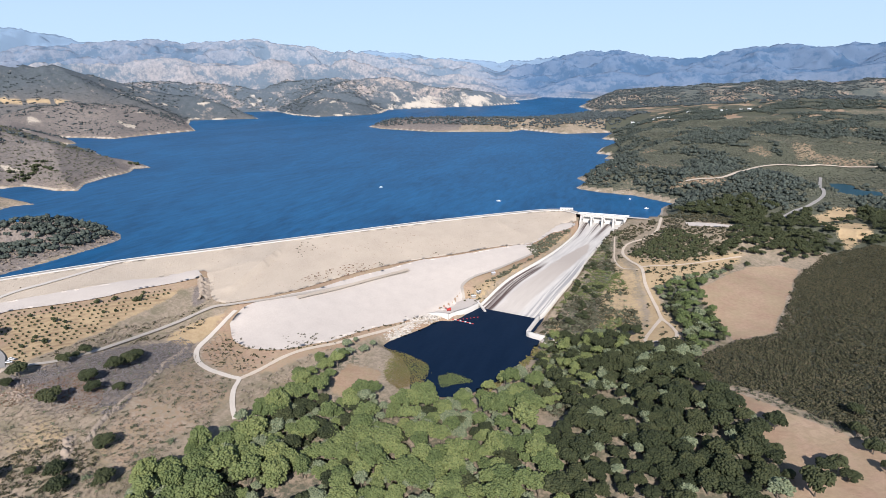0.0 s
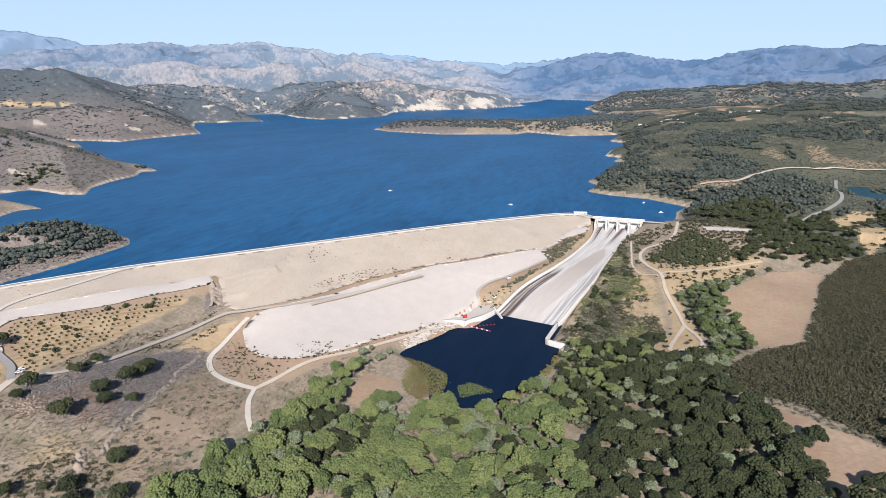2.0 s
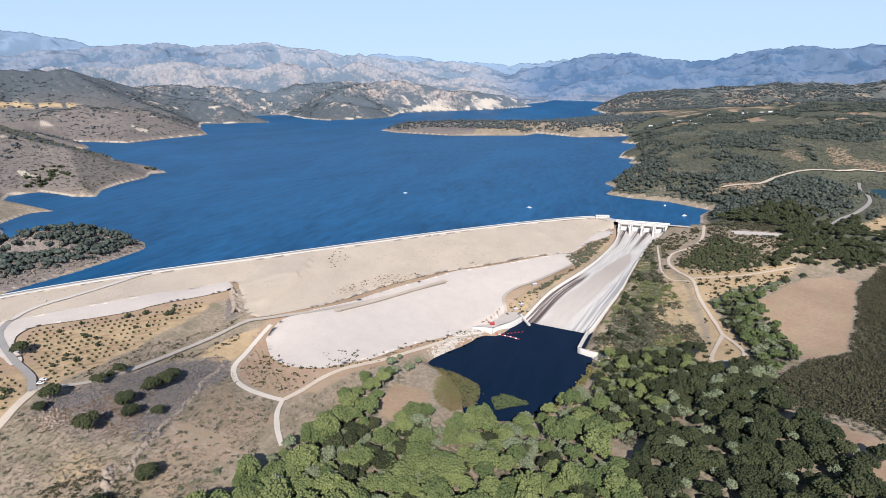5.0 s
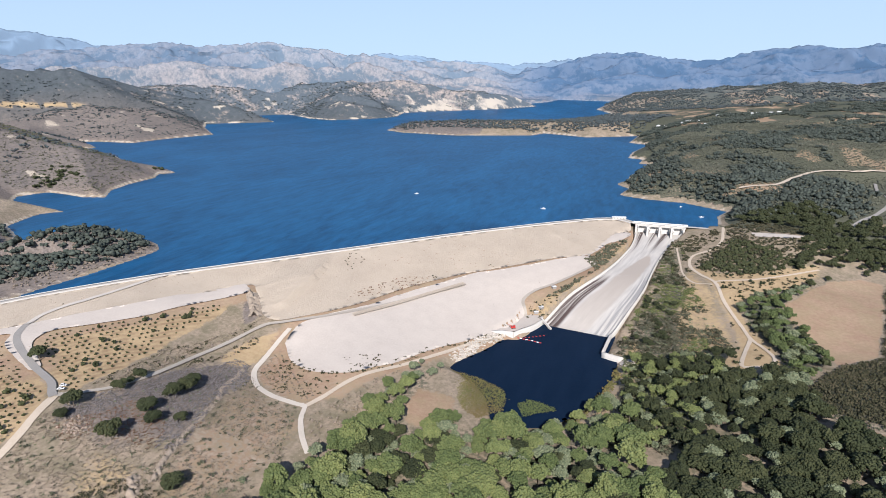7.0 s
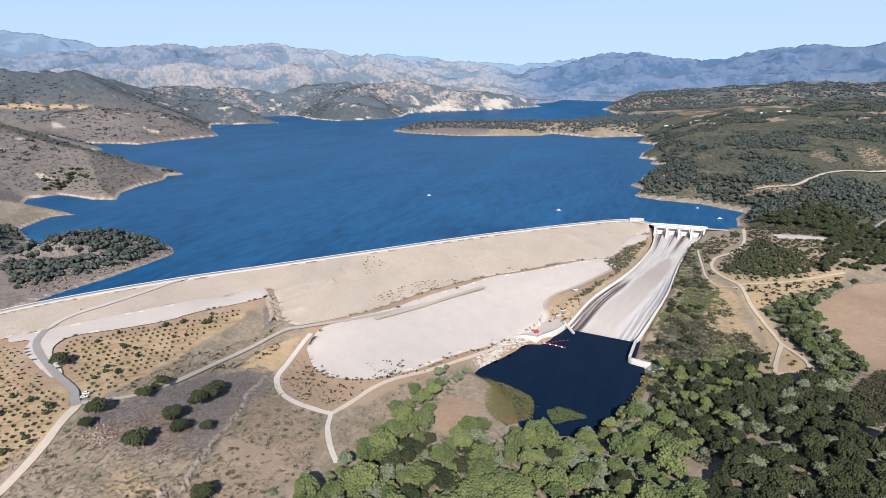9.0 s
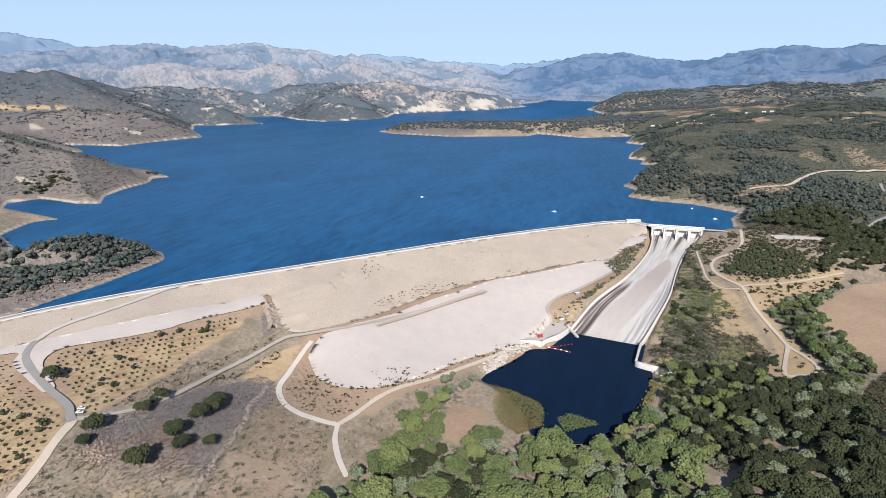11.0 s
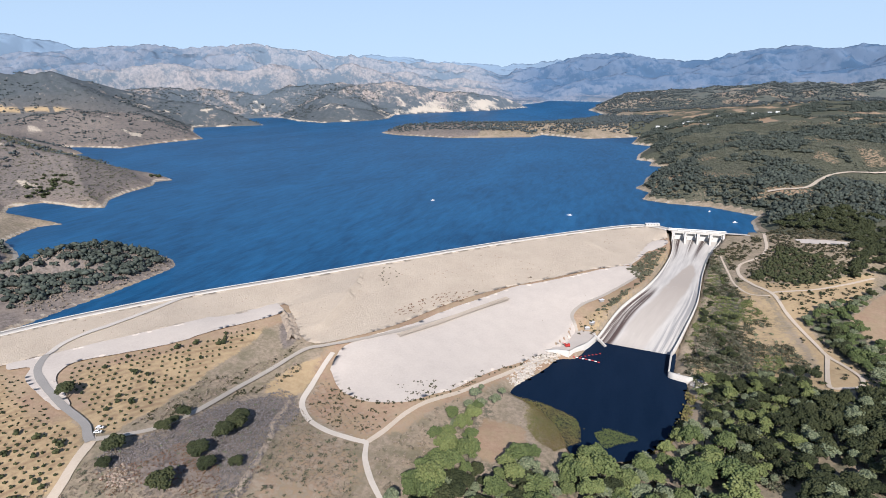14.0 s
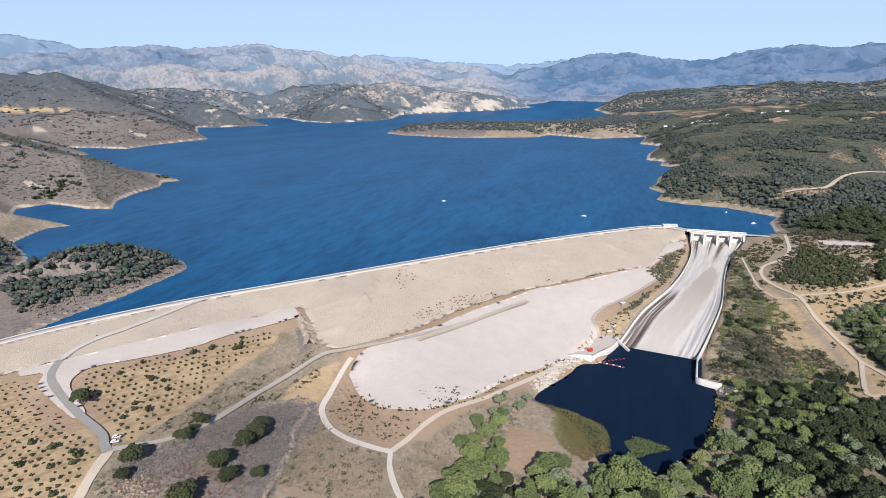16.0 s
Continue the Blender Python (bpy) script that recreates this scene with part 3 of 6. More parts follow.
kind[..., 0] = np.maximum(kind[..., 0], hills * 0.85)
greenland = (GX > -160) * (gd > 780) * (GS > 8) * (gd < 5200)
cover[..., 2] = np.maximum(cover[..., 2], greenland * np.clip(0.85 + 0.6 * wave(GX, GY, 150, 4, 7.0), 0, 1))
kind[..., 2] = np.maximum(GFAR, hills * 0.22 * (GS > 25)) * (1 - hay)
campus = (bearing > -11) & (gd > 2300) & (gd < 6500) & (GS > 10)
kind[..., 2] = np.where(campus, kind[..., 2] * 0.2, kind[..., 2])
cover[..., 1] = np.where(campus, np.maximum(cover[..., 1], np.clip(0.26 + 0.7 * wave(GX, GY, 120, 4, 8.0), 0, 1)), cover[..., 1])
ranges = np.ones(GX.shape + (4,), np.float32)
# crest-to-gully tone: brush cover, and painted relief shading the sun leaves flat
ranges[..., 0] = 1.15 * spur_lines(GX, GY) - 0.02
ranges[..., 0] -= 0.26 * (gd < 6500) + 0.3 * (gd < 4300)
# amounts of painted haze by distance: channel 1 pale, channel 2 deeper blue
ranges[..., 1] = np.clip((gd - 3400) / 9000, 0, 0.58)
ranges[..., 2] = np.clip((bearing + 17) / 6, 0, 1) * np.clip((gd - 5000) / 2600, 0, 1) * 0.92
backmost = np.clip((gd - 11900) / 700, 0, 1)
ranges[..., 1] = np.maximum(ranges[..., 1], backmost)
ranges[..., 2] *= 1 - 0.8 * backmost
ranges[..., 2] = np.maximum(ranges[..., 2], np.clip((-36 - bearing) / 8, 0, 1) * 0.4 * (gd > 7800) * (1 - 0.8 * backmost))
scar = np.clip((wave(GX, GY, 75, 4, 13.0) - 0.30) * 4, 0, 1) * (GX < -900) * (gd > 1300) * (GS > 12) * (GS < 420) * (gd < 6500)
kind[..., 1] = np.maximum(kind[..., 1], scar * 0.62)
soils = np.clip((wave(GX, GY, 75, 4, 15.0) - 0.12) * 5, 0, 1) * (GX > -120) * (gd > 950) * (gd < 4200) * (GS > 8)
cover[..., 1] = np.maximum(cover[..., 1], soils * np.where(gd > 1900, 0.7, 0.5))
# the basin of the plunge pool
POOL = [(-205, 415), (-202, 428), (-186, 459), (-176, 483), (-163, 488), (-156, 502), (-146, 534), (-92, 532), (-76, 525), (-80, 478), (-71, 477), (-70, 462), (-73, 437), (-82, 406), (-91, 382), (-101, 366), (-115, 354), (-132, 349), (-149, 351), (-163, 380), (-183, 402)]
w = local & (GX > -230) & (GX < -50) & (GY > 320) & (GY < 560)
ps = signed_distance(GX[w], GY[w], np.array(POOL, float))
GZ[w] = np.where(ps < 14, np.minimum(GZ[w], np.where(ps < 0, -50, -47.4 + np.maximum(ps, 0) * 0.6)), GZ[w])
TERRACE_L = [(-147, 535), (-153, 515), (-163, 500), (-168, 492), (-179, 491), (-187, 487), (-178, 500), (-170, 517), (-166, 534), (-158, 545)]
ts = signed_distance(GX[w], GY[w], np.array(TERRACE_L, float))
GZ[w] = np.where(ts < 1, np.minimum(GZ[w], -41.6), GZ[w])
# right bank pond: outline placed to fit the camera's view, ground lowered so it shows
POND = [(311, 1143), (340, 1139), (342, 1085), (365, 1076), (358, 1040), (328, 1017), (301, 1057)]
w = (GX > 150) & (GX < 560) & (GY > 850) & (GY < 1350)
ps = signed_distance(GX[w], GY[w], np.array(POND, float))
GZ[w] = np.minimum(GZ[w], np.where(ps < 0, 4.0, 6.4 + 0.10 * np.clip(ps - 6, 0, 50) + 0.8 * np.maximum(ps - 56, 0)))
# the chute's bed lies below its slab
CHUTE_L = [(-70, 780), (-76, 718), (-98, 631), (-127, 575), (-141, 543), (-148, 528)]
CHUTE_R = [(-13, 778), (-31, 733), (-44, 670), (-54, 600), (-68, 551), (-80, 518)]
CHUTE_Z = [(0, -5.5), (0.06, -8), (0.18, -13), (0.42, -17.5), (0.58, -19.5), (0.7, -24), (0.82, -31), (0.93, -41), (1.0, -49)]
w = local & (GX > -170) & (GX < 0) & (GY > 505) & (GY < 800)
cs = signed_distance(GX[w], GY[w], np.array(CHUTE_L + CHUTE_R[::-1], float))
along = np.clip((780 - GY[w]) / 258, 0, 1)
bed = np.interp(along, [c[0] for c in CHUTE_Z], [c[1] for c in CHUTE_Z])
GZ[w] = np.where(cs < 3, np.minimum(GZ[w], bed - 3), np.where(cs < 30, GZ[w] + (np.maximum(GZ[w], bed + 2.2) - GZ[w]) * (1 - cs / 30), GZ[w]))
GZ[w] = np.where((cs >= 3) & (GX[w] < -60) & (cs < 22), np.minimum(GZ[w], bed + 4), GZ[w])

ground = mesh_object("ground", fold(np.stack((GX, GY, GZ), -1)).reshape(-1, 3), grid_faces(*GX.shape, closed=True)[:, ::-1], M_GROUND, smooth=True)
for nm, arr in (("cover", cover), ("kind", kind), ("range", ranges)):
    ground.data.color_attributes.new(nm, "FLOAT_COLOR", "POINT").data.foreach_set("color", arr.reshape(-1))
tilled = np.maximum(soft_inside(GOLD1, 8), soft_inside(GOLD2, 8)) * local
ground.data.attributes.new("tilled", "FLOAT", "POINT").data.foreach_set("value", tilled.reshape(-1).astype(np.float32))
tagged(ground, "dry chaparral hills and valley floor with scattered scrub", "ground", kind="structure")


def at_height(x, y):
    """Height of the finished ground sheet near the dam."""
    x, y = np.asarray(x, float), np.asarray(y, float)
    d = np.hypot(x - HUB[0], y - HUB[1])
    a = np.degrees(np.arctan2(x - HUB[0], y - HUB[1]))
    fi = np.clip(np.interp(d, DIST, np.arange(len(DIST))), 0, len(DIST) - 1.001)
    fj = np.clip(np.interp(a, AZ, np.arange(len(AZ))), 0, len(AZ) - 1.001)
    i, j = fi.astype(int), fj.astype(int)
    u, v = fi - i, fj - j
    return (GZ[i, j] * (1 - v) + GZ[i, j + 1] * v) * (1 - u) + (GZ[i + 1, j] * (1 - v) + GZ[i + 1, j + 1] * v) * u


# the lake, one sheet
la, ld = np.meshgrid(np.radians(np.arange(-66, 27, 0.3)), np.geomspace(380, 14000, 260))
lx, ly = HUB[0] + ld * np.sin(la), HUB[1] + ld * np.cos(la)
ls = signed_distance(lx, ly, SHORE).reshape(-1)
lf = grid_faces(*lx.shape)[:, ::-1]
lf = lf[(ls[lf] < 3).any(axis=1)]
keep, lf = np.unique(lf, return_inverse=True)
lake = mesh_object("lake_water", fold(np.stack((lx, ly, 0 * lx), -1)).reshape(-1, 3)[keep], lf.reshape(-1, 4), M_LAKE, smooth=True)
tagged(lake, "deep blue reservoir water ruffled by wind", "water", kind="structure")


def smooth_line(pts, step):
    """Catmull-Rom through the points, resampled to about step metres."""
    p = [np.array(q, float) for q in pts]
    p = [2 * p[0] - p[1]] + p + [2 * p[-1] - p[-2]]
    out = []
    for a, b, c, d in zip(p, p[1:], p[2:], p[3:]):
        n = max(1, int(np.linalg.norm(c - b) / step))
        for k in range(n):
            t = k / n
            out.append(0.5 * (2 * b + (c - a) * t + (2 * a - 5 * b + 4 * c - d) * t * t + (3 * b - a - 3 * c + d) * t ** 3))
    out.append(p[-2])
    return np.array(out)


def patch(name, poly, mat, lift, cell, label, category, level=None, ragged=0.8, kind="structure"):
    """A sheet laid over the ground inside an outline, or level at a height."""
    poly = smooth_line(list(poly) + [poly[0]], cell)[:-1]
    x0, y0 = poly.min(axis=0) - 2 * cell
    x1, y1 = poly.max(axis=0) + 2 * cell
    xs, ys = np.meshgrid(np.arange(x0, x1, cell), np.arange(y0, y1, cell))
    s = signed_distance(xs, ys, poly) + ragged * wave(xs, ys, 9, 3)
    gy, gx = np.gradient(s, cell, cell)
    g = np.maximum(np.hypot(gx, gy), 0.3)
    near = np.abs(s) < cell * 0.9
    px, py = np.where(near, xs - gx / g * s, xs), np.where(near, ys - gy / g * s, ys)
    z = np.full(px.shape, level) if level is not None else at_height(px, py) + lift
    f = grid_faces(*xs.shape)
    flat = np.where(near, 0, s).reshape(-1)
    f = f[(flat[f] <= 0).all(axis=1)]
    keep, f = np.unique(f, return_inverse=True)
    ob = mesh_object(name, np.stack((px, py, z), -1).reshape(-1, 3)[keep], f.reshape(-1, 4), mat, smooth=True)
    return tagged(ob, label, category, kind=kind)


def offset_lines(line, w, ks):
    d = np.gradient(line[:, :2], axis=0)
    d /= np.linalg.norm(d, axis=1)[:, None]
    side = np.stack((-d[:, 1], d[:, 0]), -1)
    return [line[:, :2] + side * (w * k)[:, None] for k in ks]


def ribbon(name, pts, width, mat, lift, label, category="road", height_of=None):
    line = smooth_line(pts, 2.5)
    w = width * (1 + 0.14 * wave(line[:, 0], line[:, 1], 14, 2))
    rows = []
    for q in offset_lines(line, w, (-0.5, -0.17, 0.17, 0.5)):
        rows.append(np.c_[q, ((height_of or at_height)(q[:, 0], q[:, 1]) if line.shape[1] == 2 else line[:, 2]) + lift])
    rows = np.array(rows)
    rows[:, :, 2] = np.maximum(rows[:, :, 2], rows[1:3, :, 2].max(axis=0)[None] - 0.3)
    ob = mesh_object(name, rows.reshape(-1, 3), grid_faces(4, len(line))[:, ::-1], mat, smooth=True)
    return tagged(ob, label, category, kind="structure")


def part(name, bm, mat, parent=None, label=""):
    me = bpy.data.meshes.new(name)
    bm.to_mesh(me)
    bm.free()
    me.materials.append(mat)
    ob = new(name, me)
    ob.parent = parent
    if label:
        ob["label"] = label
    return ob


def box(bm, lo, hi, m=None, bevel=0.0):
    v = bmesh.ops.create_cube(bm, size=1, matrix=(m or Matrix()) @ Matrix.Translation([(a + b) / 2 for a, b in zip(lo, hi)]) @ Matrix.Diagonal([b - a for a, b in zip(lo, hi)] + [1]))["verts"]
    if bevel:
        bmesh.ops.bevel(bm, geom=list({e for q in v for e in q.link_edges}), offset=bevel, segments=1, affect="EDGES")


def wall_strip(name, line, tops, feet, thick, mat, parent=None, label=""):
    """An upright wall along a line of plan points, with its own top and foot heights."""
    line = np.asarray(line, float)
    a, b = offset_lines(line, np.full(len(line), thick), (-0.5, 0.5))
    n = len(line)
    v = np.concatenate((np.c_[a, feet], np.c_[a, tops], np.c_[b, tops], np.c_[b, feet]))
    f = []
    for k in range(3):
        for i in range(n - 1):
            f.append((k * n + i, k * n + i + 1, (k + 1) * n + i + 1, (k + 1) * n + i))
    f += [(0, n, 2 * n, 3 * n), (n - 1, 4 * n - 1, 3 * n - 1, 2 * n - 1)]
    ob = mesh_object(name, v, f, mat, parent)
    if label:
        ob["label"] = label
    return ob


# ---- the dam ----
CREST = [(-76, 783), (-86, 793), (-100, 800), (-125, 791), (-160, 765), (-223, 711), (-291, 647), (-379, 555), (-457, 473), (-512, 416), (-554, 365), (-587, 318), (-612, 268), (-640, 200)]
TOE = [(-77, 771), (-97, 755), (-107, 721), (-121, 677), (-164, 645), (-214, 600), (-250, 567), (-293, 511), (-325, 450), (-353, 417), (-372, 401), (-388, 404), (-400, 416), (-420, 435), (-432, 440), (-468, 387), (-509, 333), (-540, 299), (-552, 284), (-585, 230), (-610, 180)]
CREST_Z = 5.0


def resample(p, n):
    s = np.r_[0, np.cumsum(np.linalg.norm(np.diff(p, axis=0), axis=1))]
    return np.stack([np.interp(np.linspace(0, s[-1], n), s, p[:, k]) for k in range(p.shape[1])], -1)


dam = tagged(new("embankment_dam"), "long earthfill dam faced with pale tan riprap", "dam")
axis_line = smooth_line(CREST, 4.0)
up_edge, down_edge = offset_lines(axis_line, np.full(len(axis_line), 9.0), (0.5, -0.5))
if np.hypot(*(up_edge[60] - np.array((-60, 12)))) < np.hypot(*(down_edge[60] - np.array((-60, 12)))):
    up_edge, down_edge = down_edge, up_edge
n_c = 240
ue, de = (resample(q, n_c) for q in (up_edge, down_edge))
toe = smooth_line(TOE, 4.0)


def line_distance(x, y, line):
    best, arg = np.full(x.shape, 1e18), np.zeros(x.shape, int)
    for k, (px, py) in enumerate(line):
        d2 = (x - px) ** 2 + (y - py) ** 2
        arg, best = np.where(d2 < best, k, arg), np.minimum(best, d2)
    return np.sqrt(best), arg


toe_z = at_height(toe[:, 0], toe[:, 1]) + 0.5
toe_z = np.convolve(np.pad(toe_z, 4, mode="edge"), np.ones(9) / 9, mode="valid")


def dam_height(x, y):
    """Height of the downstream face: from the crest's edge down to the toe."""
    dc, _ = line_distance(x, y, de)
    dt, k = line_distance(x, y, toe)
    u = dc / np.maximum(dc + dt, 1e-6)
    return CREST_Z + (toe_z[k] - CREST_Z) * u + 0.25 * wave(x, y, 9, 3) * np.sin(math.pi * u)


OUTLINE = np.concatenate((de, toe[::-1]))
fx, fy = np.meshgrid(np.arange(-660, -60, 3.0), np.arange(160, 815, 3.0))
fs = signed_distance(fx, fy, OUTLINE)
gy_, gx_ = np.gradient(fs, 3.0, 3.0)
gl = np.maximum(np.hypot(gx_, gy_), 0.3)
close = np.abs(fs) < 2.7
fpx, fpy = np.where(close, fx - gx_ / gl * fs, fx), np.where(close, fy - gy_ / gl * fs, fy)
ff = grid_faces(*fx.shape)
ff = ff[(np.where(close, 0, fs).reshape(-1)[ff] <= 0).all(axis=1)]
keep, ff = np.unique(ff, return_inverse=True)
face_xy = np.stack((fpx, fpy), -1).reshape(-1, 2)[keep]
face = mesh_object("downstream_face", np.c_[face_xy, dam_height(face_xy[:, 0], face_xy[:, 1])], ff.reshape(-1, 4), M_RIPRAP, dam, smooth=True)
face["label"] = "tan riprap slope with dry weeds"
out = ue + (ue - de) / 9.0 * 24
uv = np.concatenate((np.c_[ue, np.full(n_c, CREST_Z)], np.c_[out, np.full(n_c, -8.0)]))
mesh_object("upstream_face", uv, grid_faces(2, n_c)[:, ::-1], M_RIPRAP, dam)["label"] = "grey rock slope at the waterline"
M_PALE = material("pale_crest_gravel", [(0.49, 0.445, 0.395), (0.44, 0.40, 0.355), (0.54, 0.50, 0.45)], (15, 0.8), 0.95, 0.2, 0.1)
cv = np.concatenate((np.c_[ue, np.full(n_c, CREST_Z - 1)], np.c_[ue, np.full(n_c, CREST_Z + 0.25)], np.c_[de, np.full(n_c, CREST_Z + 0.25)], np.c_[de, np.full(n_c, CREST_Z - 1)]))
mesh_object("crest_road", cv, grid_faces(4, n_c), M_PALE, dam)["label"] = "pale gravel road along the crest"
for nm, q in (("upstream_kerb", ue), ("downstream_kerb", de)):
    wall_strip(nm, q, np.full(n_c, CREST_Z + 0.85), np.full(n_c, CREST_Z), 0.5, M_CONCRETE, dam, "low concrete kerb wall")

patch("gravel_apron", APRON, M_APRON, 0.7, 3.0, "broad pale gravel apron below the dam", "apron")
patch("gravel_strip", STRIP, M_APRON, 0.9, 2.5, "pale gravel slope beside the spillway", "apron")
patch("gravel_berm", SLAB, M_APRON, 1.1, 2.5, "pale gravel berm along the dam's toe", "apron")
patch("bare_strip", BARE, M_APRON, 0.5, 2.5, "bare pale earth strip among oaks", "ground")

# roads and tracks
ribbon("asphalt_road", [(-424, 229), (-431, 233), (-445, 242), (-477, 252), (-513, 266), (-531, 276), (-542, 290), (-545, 302)], 5.2, M_ROAD, 1.3, "grey asphalt access road with a sharp bend")
ribbon("ramp_road", [(-543, 292), (-546, 307), (-543, 323), (-535, 342), (-525, 369), (-517, 398), (-509, 415), (-492, 436)], 4.5, M_PALE, 0.7, "pale ramp climbing the dam face to the crest", height_of=lambda x, y: np.maximum(dam_height(x, y), at_height(x, y)))
ribbon("toe_road", [(-121, 677), (-116, 660), (-112, 646), (-140, 601), (-164, 572), (-172, 551), (-166, 535), (-158, 520)], 3.6, M_SERVICE, 1.2, "grey road between apron and spillway")
ribbon("mound_edge", [(-237, 551), (-262, 516), (-290, 474), (-312, 440)], 6.0, M_RIPRAP, 1.6, "low gravel ridge along the apron", "gravel")
ribbon("dirt_road", [(-428, 232), (-424, 229), (-419, 217), (-414, 206), (-410, 198), (-404, 180), (-398, 150)], 6.0, M_TRACK, 0.6, "pale unpaved road across dry grass")
ribbon("service_road", [(-428, 230), (-418, 235), (-399, 253), (-392, 280), (-393, 324), (-387, 362), (-378, 390), (-363, 403), (-335, 426), (-306, 459), (-267, 510), (-237, 548)], 4.2, M_SERVICE, 1.0, "grey gravel service road climbing to the apron")
ribbon("white_path", [(-354, 398), (-354, 381), (-352, 359), (-348, 339), (-332, 322), (-313, 314), (-294, 312), (-281, 312)], 4.4, M_PATH, 0.6, "bright pale gravel path curving downhill", "path")
ribbon("white_path", [(-285, 313), (-281, 312), (-275, 298), (-264, 283), (-251, 270)], 3.6, M_PATH, 0.65, "bright pale gravel path running into trees", "path")
ribbon("sand_track", [(-281, 312), (-275, 327), (-268, 349), (-258, 367), (-239, 391), (-220, 422), (-196, 459), (-176, 488)], 4.2, M_TRACK, 0.55, "sandy track along the apron's edge", "path")
ribbon("trail", [(33, 782), (31, 760), (28, 734), (18, 709), (-5, 688), (-9, 660), (0, 634), (13, 610), (18, 575), (25, 546), (30, 526), (34, 505), (42, 487), (46, 469), (41, 453), (31, 449), (21, 449), (26, 475), (34, 505)], 3.3, M_TRACK, 0.6, "pale dirt trail ending in a small loop", "path")
ribbon("trail", [(13, 613), (47, 624), (81, 647), (119, 681)], 2.6, M_TRACK, 0.55, "pale dirt trail across dry grass", "path")
ribbon("trail", [(-22, 713), (-19, 669), (-16, 637), (-6, 612), (10, 606)], 2.0, M_TRACK, 0.55, "narrow pale trail above the spillway", "path")
ribbon("ridge_road", [(69, 974), (98, 975), (133, 1006), (184, 1130), (219, 1178), (290, 1213), (345, 1220), (430, 1230)], 6.0, M_TRACK, 1.5, "pale dirt road along the brushy ridge")
ribbon("campground_road", [(306, 1180), (268, 1016), (257, 952), (230, 901), (204, 870), (186, 844)], 5.0, M_ROAD, 1.2, "grey road winding through oaks")
ribbon("approach_road", [(-13, 779, 5.2), (10, 779, 5.0), (30, 781, 4.6), (46, 800, 5.0), (60, 818, 8)], 7.5, M_PALE, 0.3, "pale road leading off the spillway bridge")

patch("basin_terrace", TERRACE_L, M_APRON, 0, 2.0, "pale gravel terrace behind the basin wall", "apron", level=-40.7, ragged=0.2)
# ---- plunge pool ----
patch("pool_water", POOL, M_POOL, 0, 4.0, "still dark blue plunge pool water", "water", level=-47.0)
patch("valley_pond", POND, M_POND, 0, 6.0, "small blue-green pond among trees", "water", level=6.0)

# ---- spillway ----
M_STAIN = bpy.data.materials.new("stained_concrete")
M_STAIN.use_nodes = True


def stain_nodes(m):
    """Pale concrete with dark and rusty runs that follow the flow (attribute uv: across, along)."""
    n, l = m.node_tree.nodes, m.node_tree.links
    b = n["Principled BSDF"]
    b.inputs["Roughness"].default_value = 0.8
    at = n.new("ShaderNodeAttribute")
    at.attribute_name = "flow"

    def streak(sx, sy, lo, hi, off):
        mp = n.new("ShaderNodeMapping")
        mp.inputs["Scale"].default_value, mp.inputs["Location"].default_value = (sx, sy, 1), (off, off * 2, 0)
        l.new(at.outputs["Vector"], mp.inputs["Vector"])
        t = n.new("ShaderNodeTexNoise")
        t.inputs["Scale"].default_value, t.inputs["Detail"].default_value = 1.0, 5
        l.new(mp.outputs[0], t.inputs["Vector"])
        r = n.new("ShaderNodeMapRange")
        r.inputs["From Min"].default_value, r.inputs["From Max"].default_value = lo, hi
        l.new(t.outputs["Fac"], r.inputs["Value"])
        return r.outputs[0]

    def mix(f, a, c):
        x = n.new("ShaderNodeMix")
        x.data_type = "RGBA"
        l.new(f, x.inputs[0])
        for s, v in ((x.inputs[6], a), (x.inputs[7], c)):
            if isinstance(v, tuple):
                s.default_value = (*v, 1)
            else:
                l.new(v, s)
        return x.outputs[2]

    def mul(a, c):
        x = n.new("ShaderNodeMath")
        x.operation = "MULTIPLY"
        l.new(a, x.inputs[0])
        l.new(c, x.inputs[1])
        return x.outputs[0]

    mask = n.new("ShaderNodeAttribute")
    mask.attribute_name = "wet"
    sp = n.new("ShaderNodeSeparateColor")
    l.new(mask.outputs["Color"], sp.inputs[0])
    col = mix(streak(14, 3, 0.35, 0.65, 0), (0.55, 0.515, 0.47), (0.45, 0.42, 0.385))
    col = mix(mul(streak(5, 6, 0.0, 0.4, 11), sp.outputs[2]), col, (0.40, 0.345, 0.295))
    col = mix(mul(streak(30, 1.2, 0.40, 0.55, 3), sp.outputs[1]), col, (0.24, 0.235, 0.235))
    col = mix(mul(streak(22, 0.8, 0.38, 0.5, 7), sp.outputs[0]), col, (0.07, 0.045, 0.04))
    l.new(col, b.inputs["Base Color"])


stain_nodes(M_STAIN)
spill = tagged(new("spillway_chute"), "broad concrete spillway chute stained by dark runs", "spillway")
cl, cr = resample(smooth_line(CHUTE_L, 3.0), 120), resample(smooth_line(CHUTE_R, 3.0), 120)
fall = np.interp(np.linspace(0, 1, 120), [c[0] for c in CHUTE_Z], [c[1] for c in CHUTE_Z])
fall = np.convolve(np.pad(fall, 5, mode="edge"), np.ones(11) / 11, mode="valid")
nw = 61
uu = np.linspace(0, 1, nw)
cx = cl[:, None, 0] * (1 - uu) + cr[:, None, 0] * uu
cy = cl[:, None, 1] * (1 - uu) + cr[:, None, 1] * uu
cz = np.repeat(fall[:, None], nw, 1)
slab = mesh_object("chute_floor", np.stack((cx, cy, cz), -1).reshape(-1, 3), grid_faces(120, nw), M_STAIN, spill, smooth=True)
vv = np.repeat(np.linspace(0, 1, 120)[:, None], nw, 1)
u2 = np.repeat(uu[None], 120, 0)
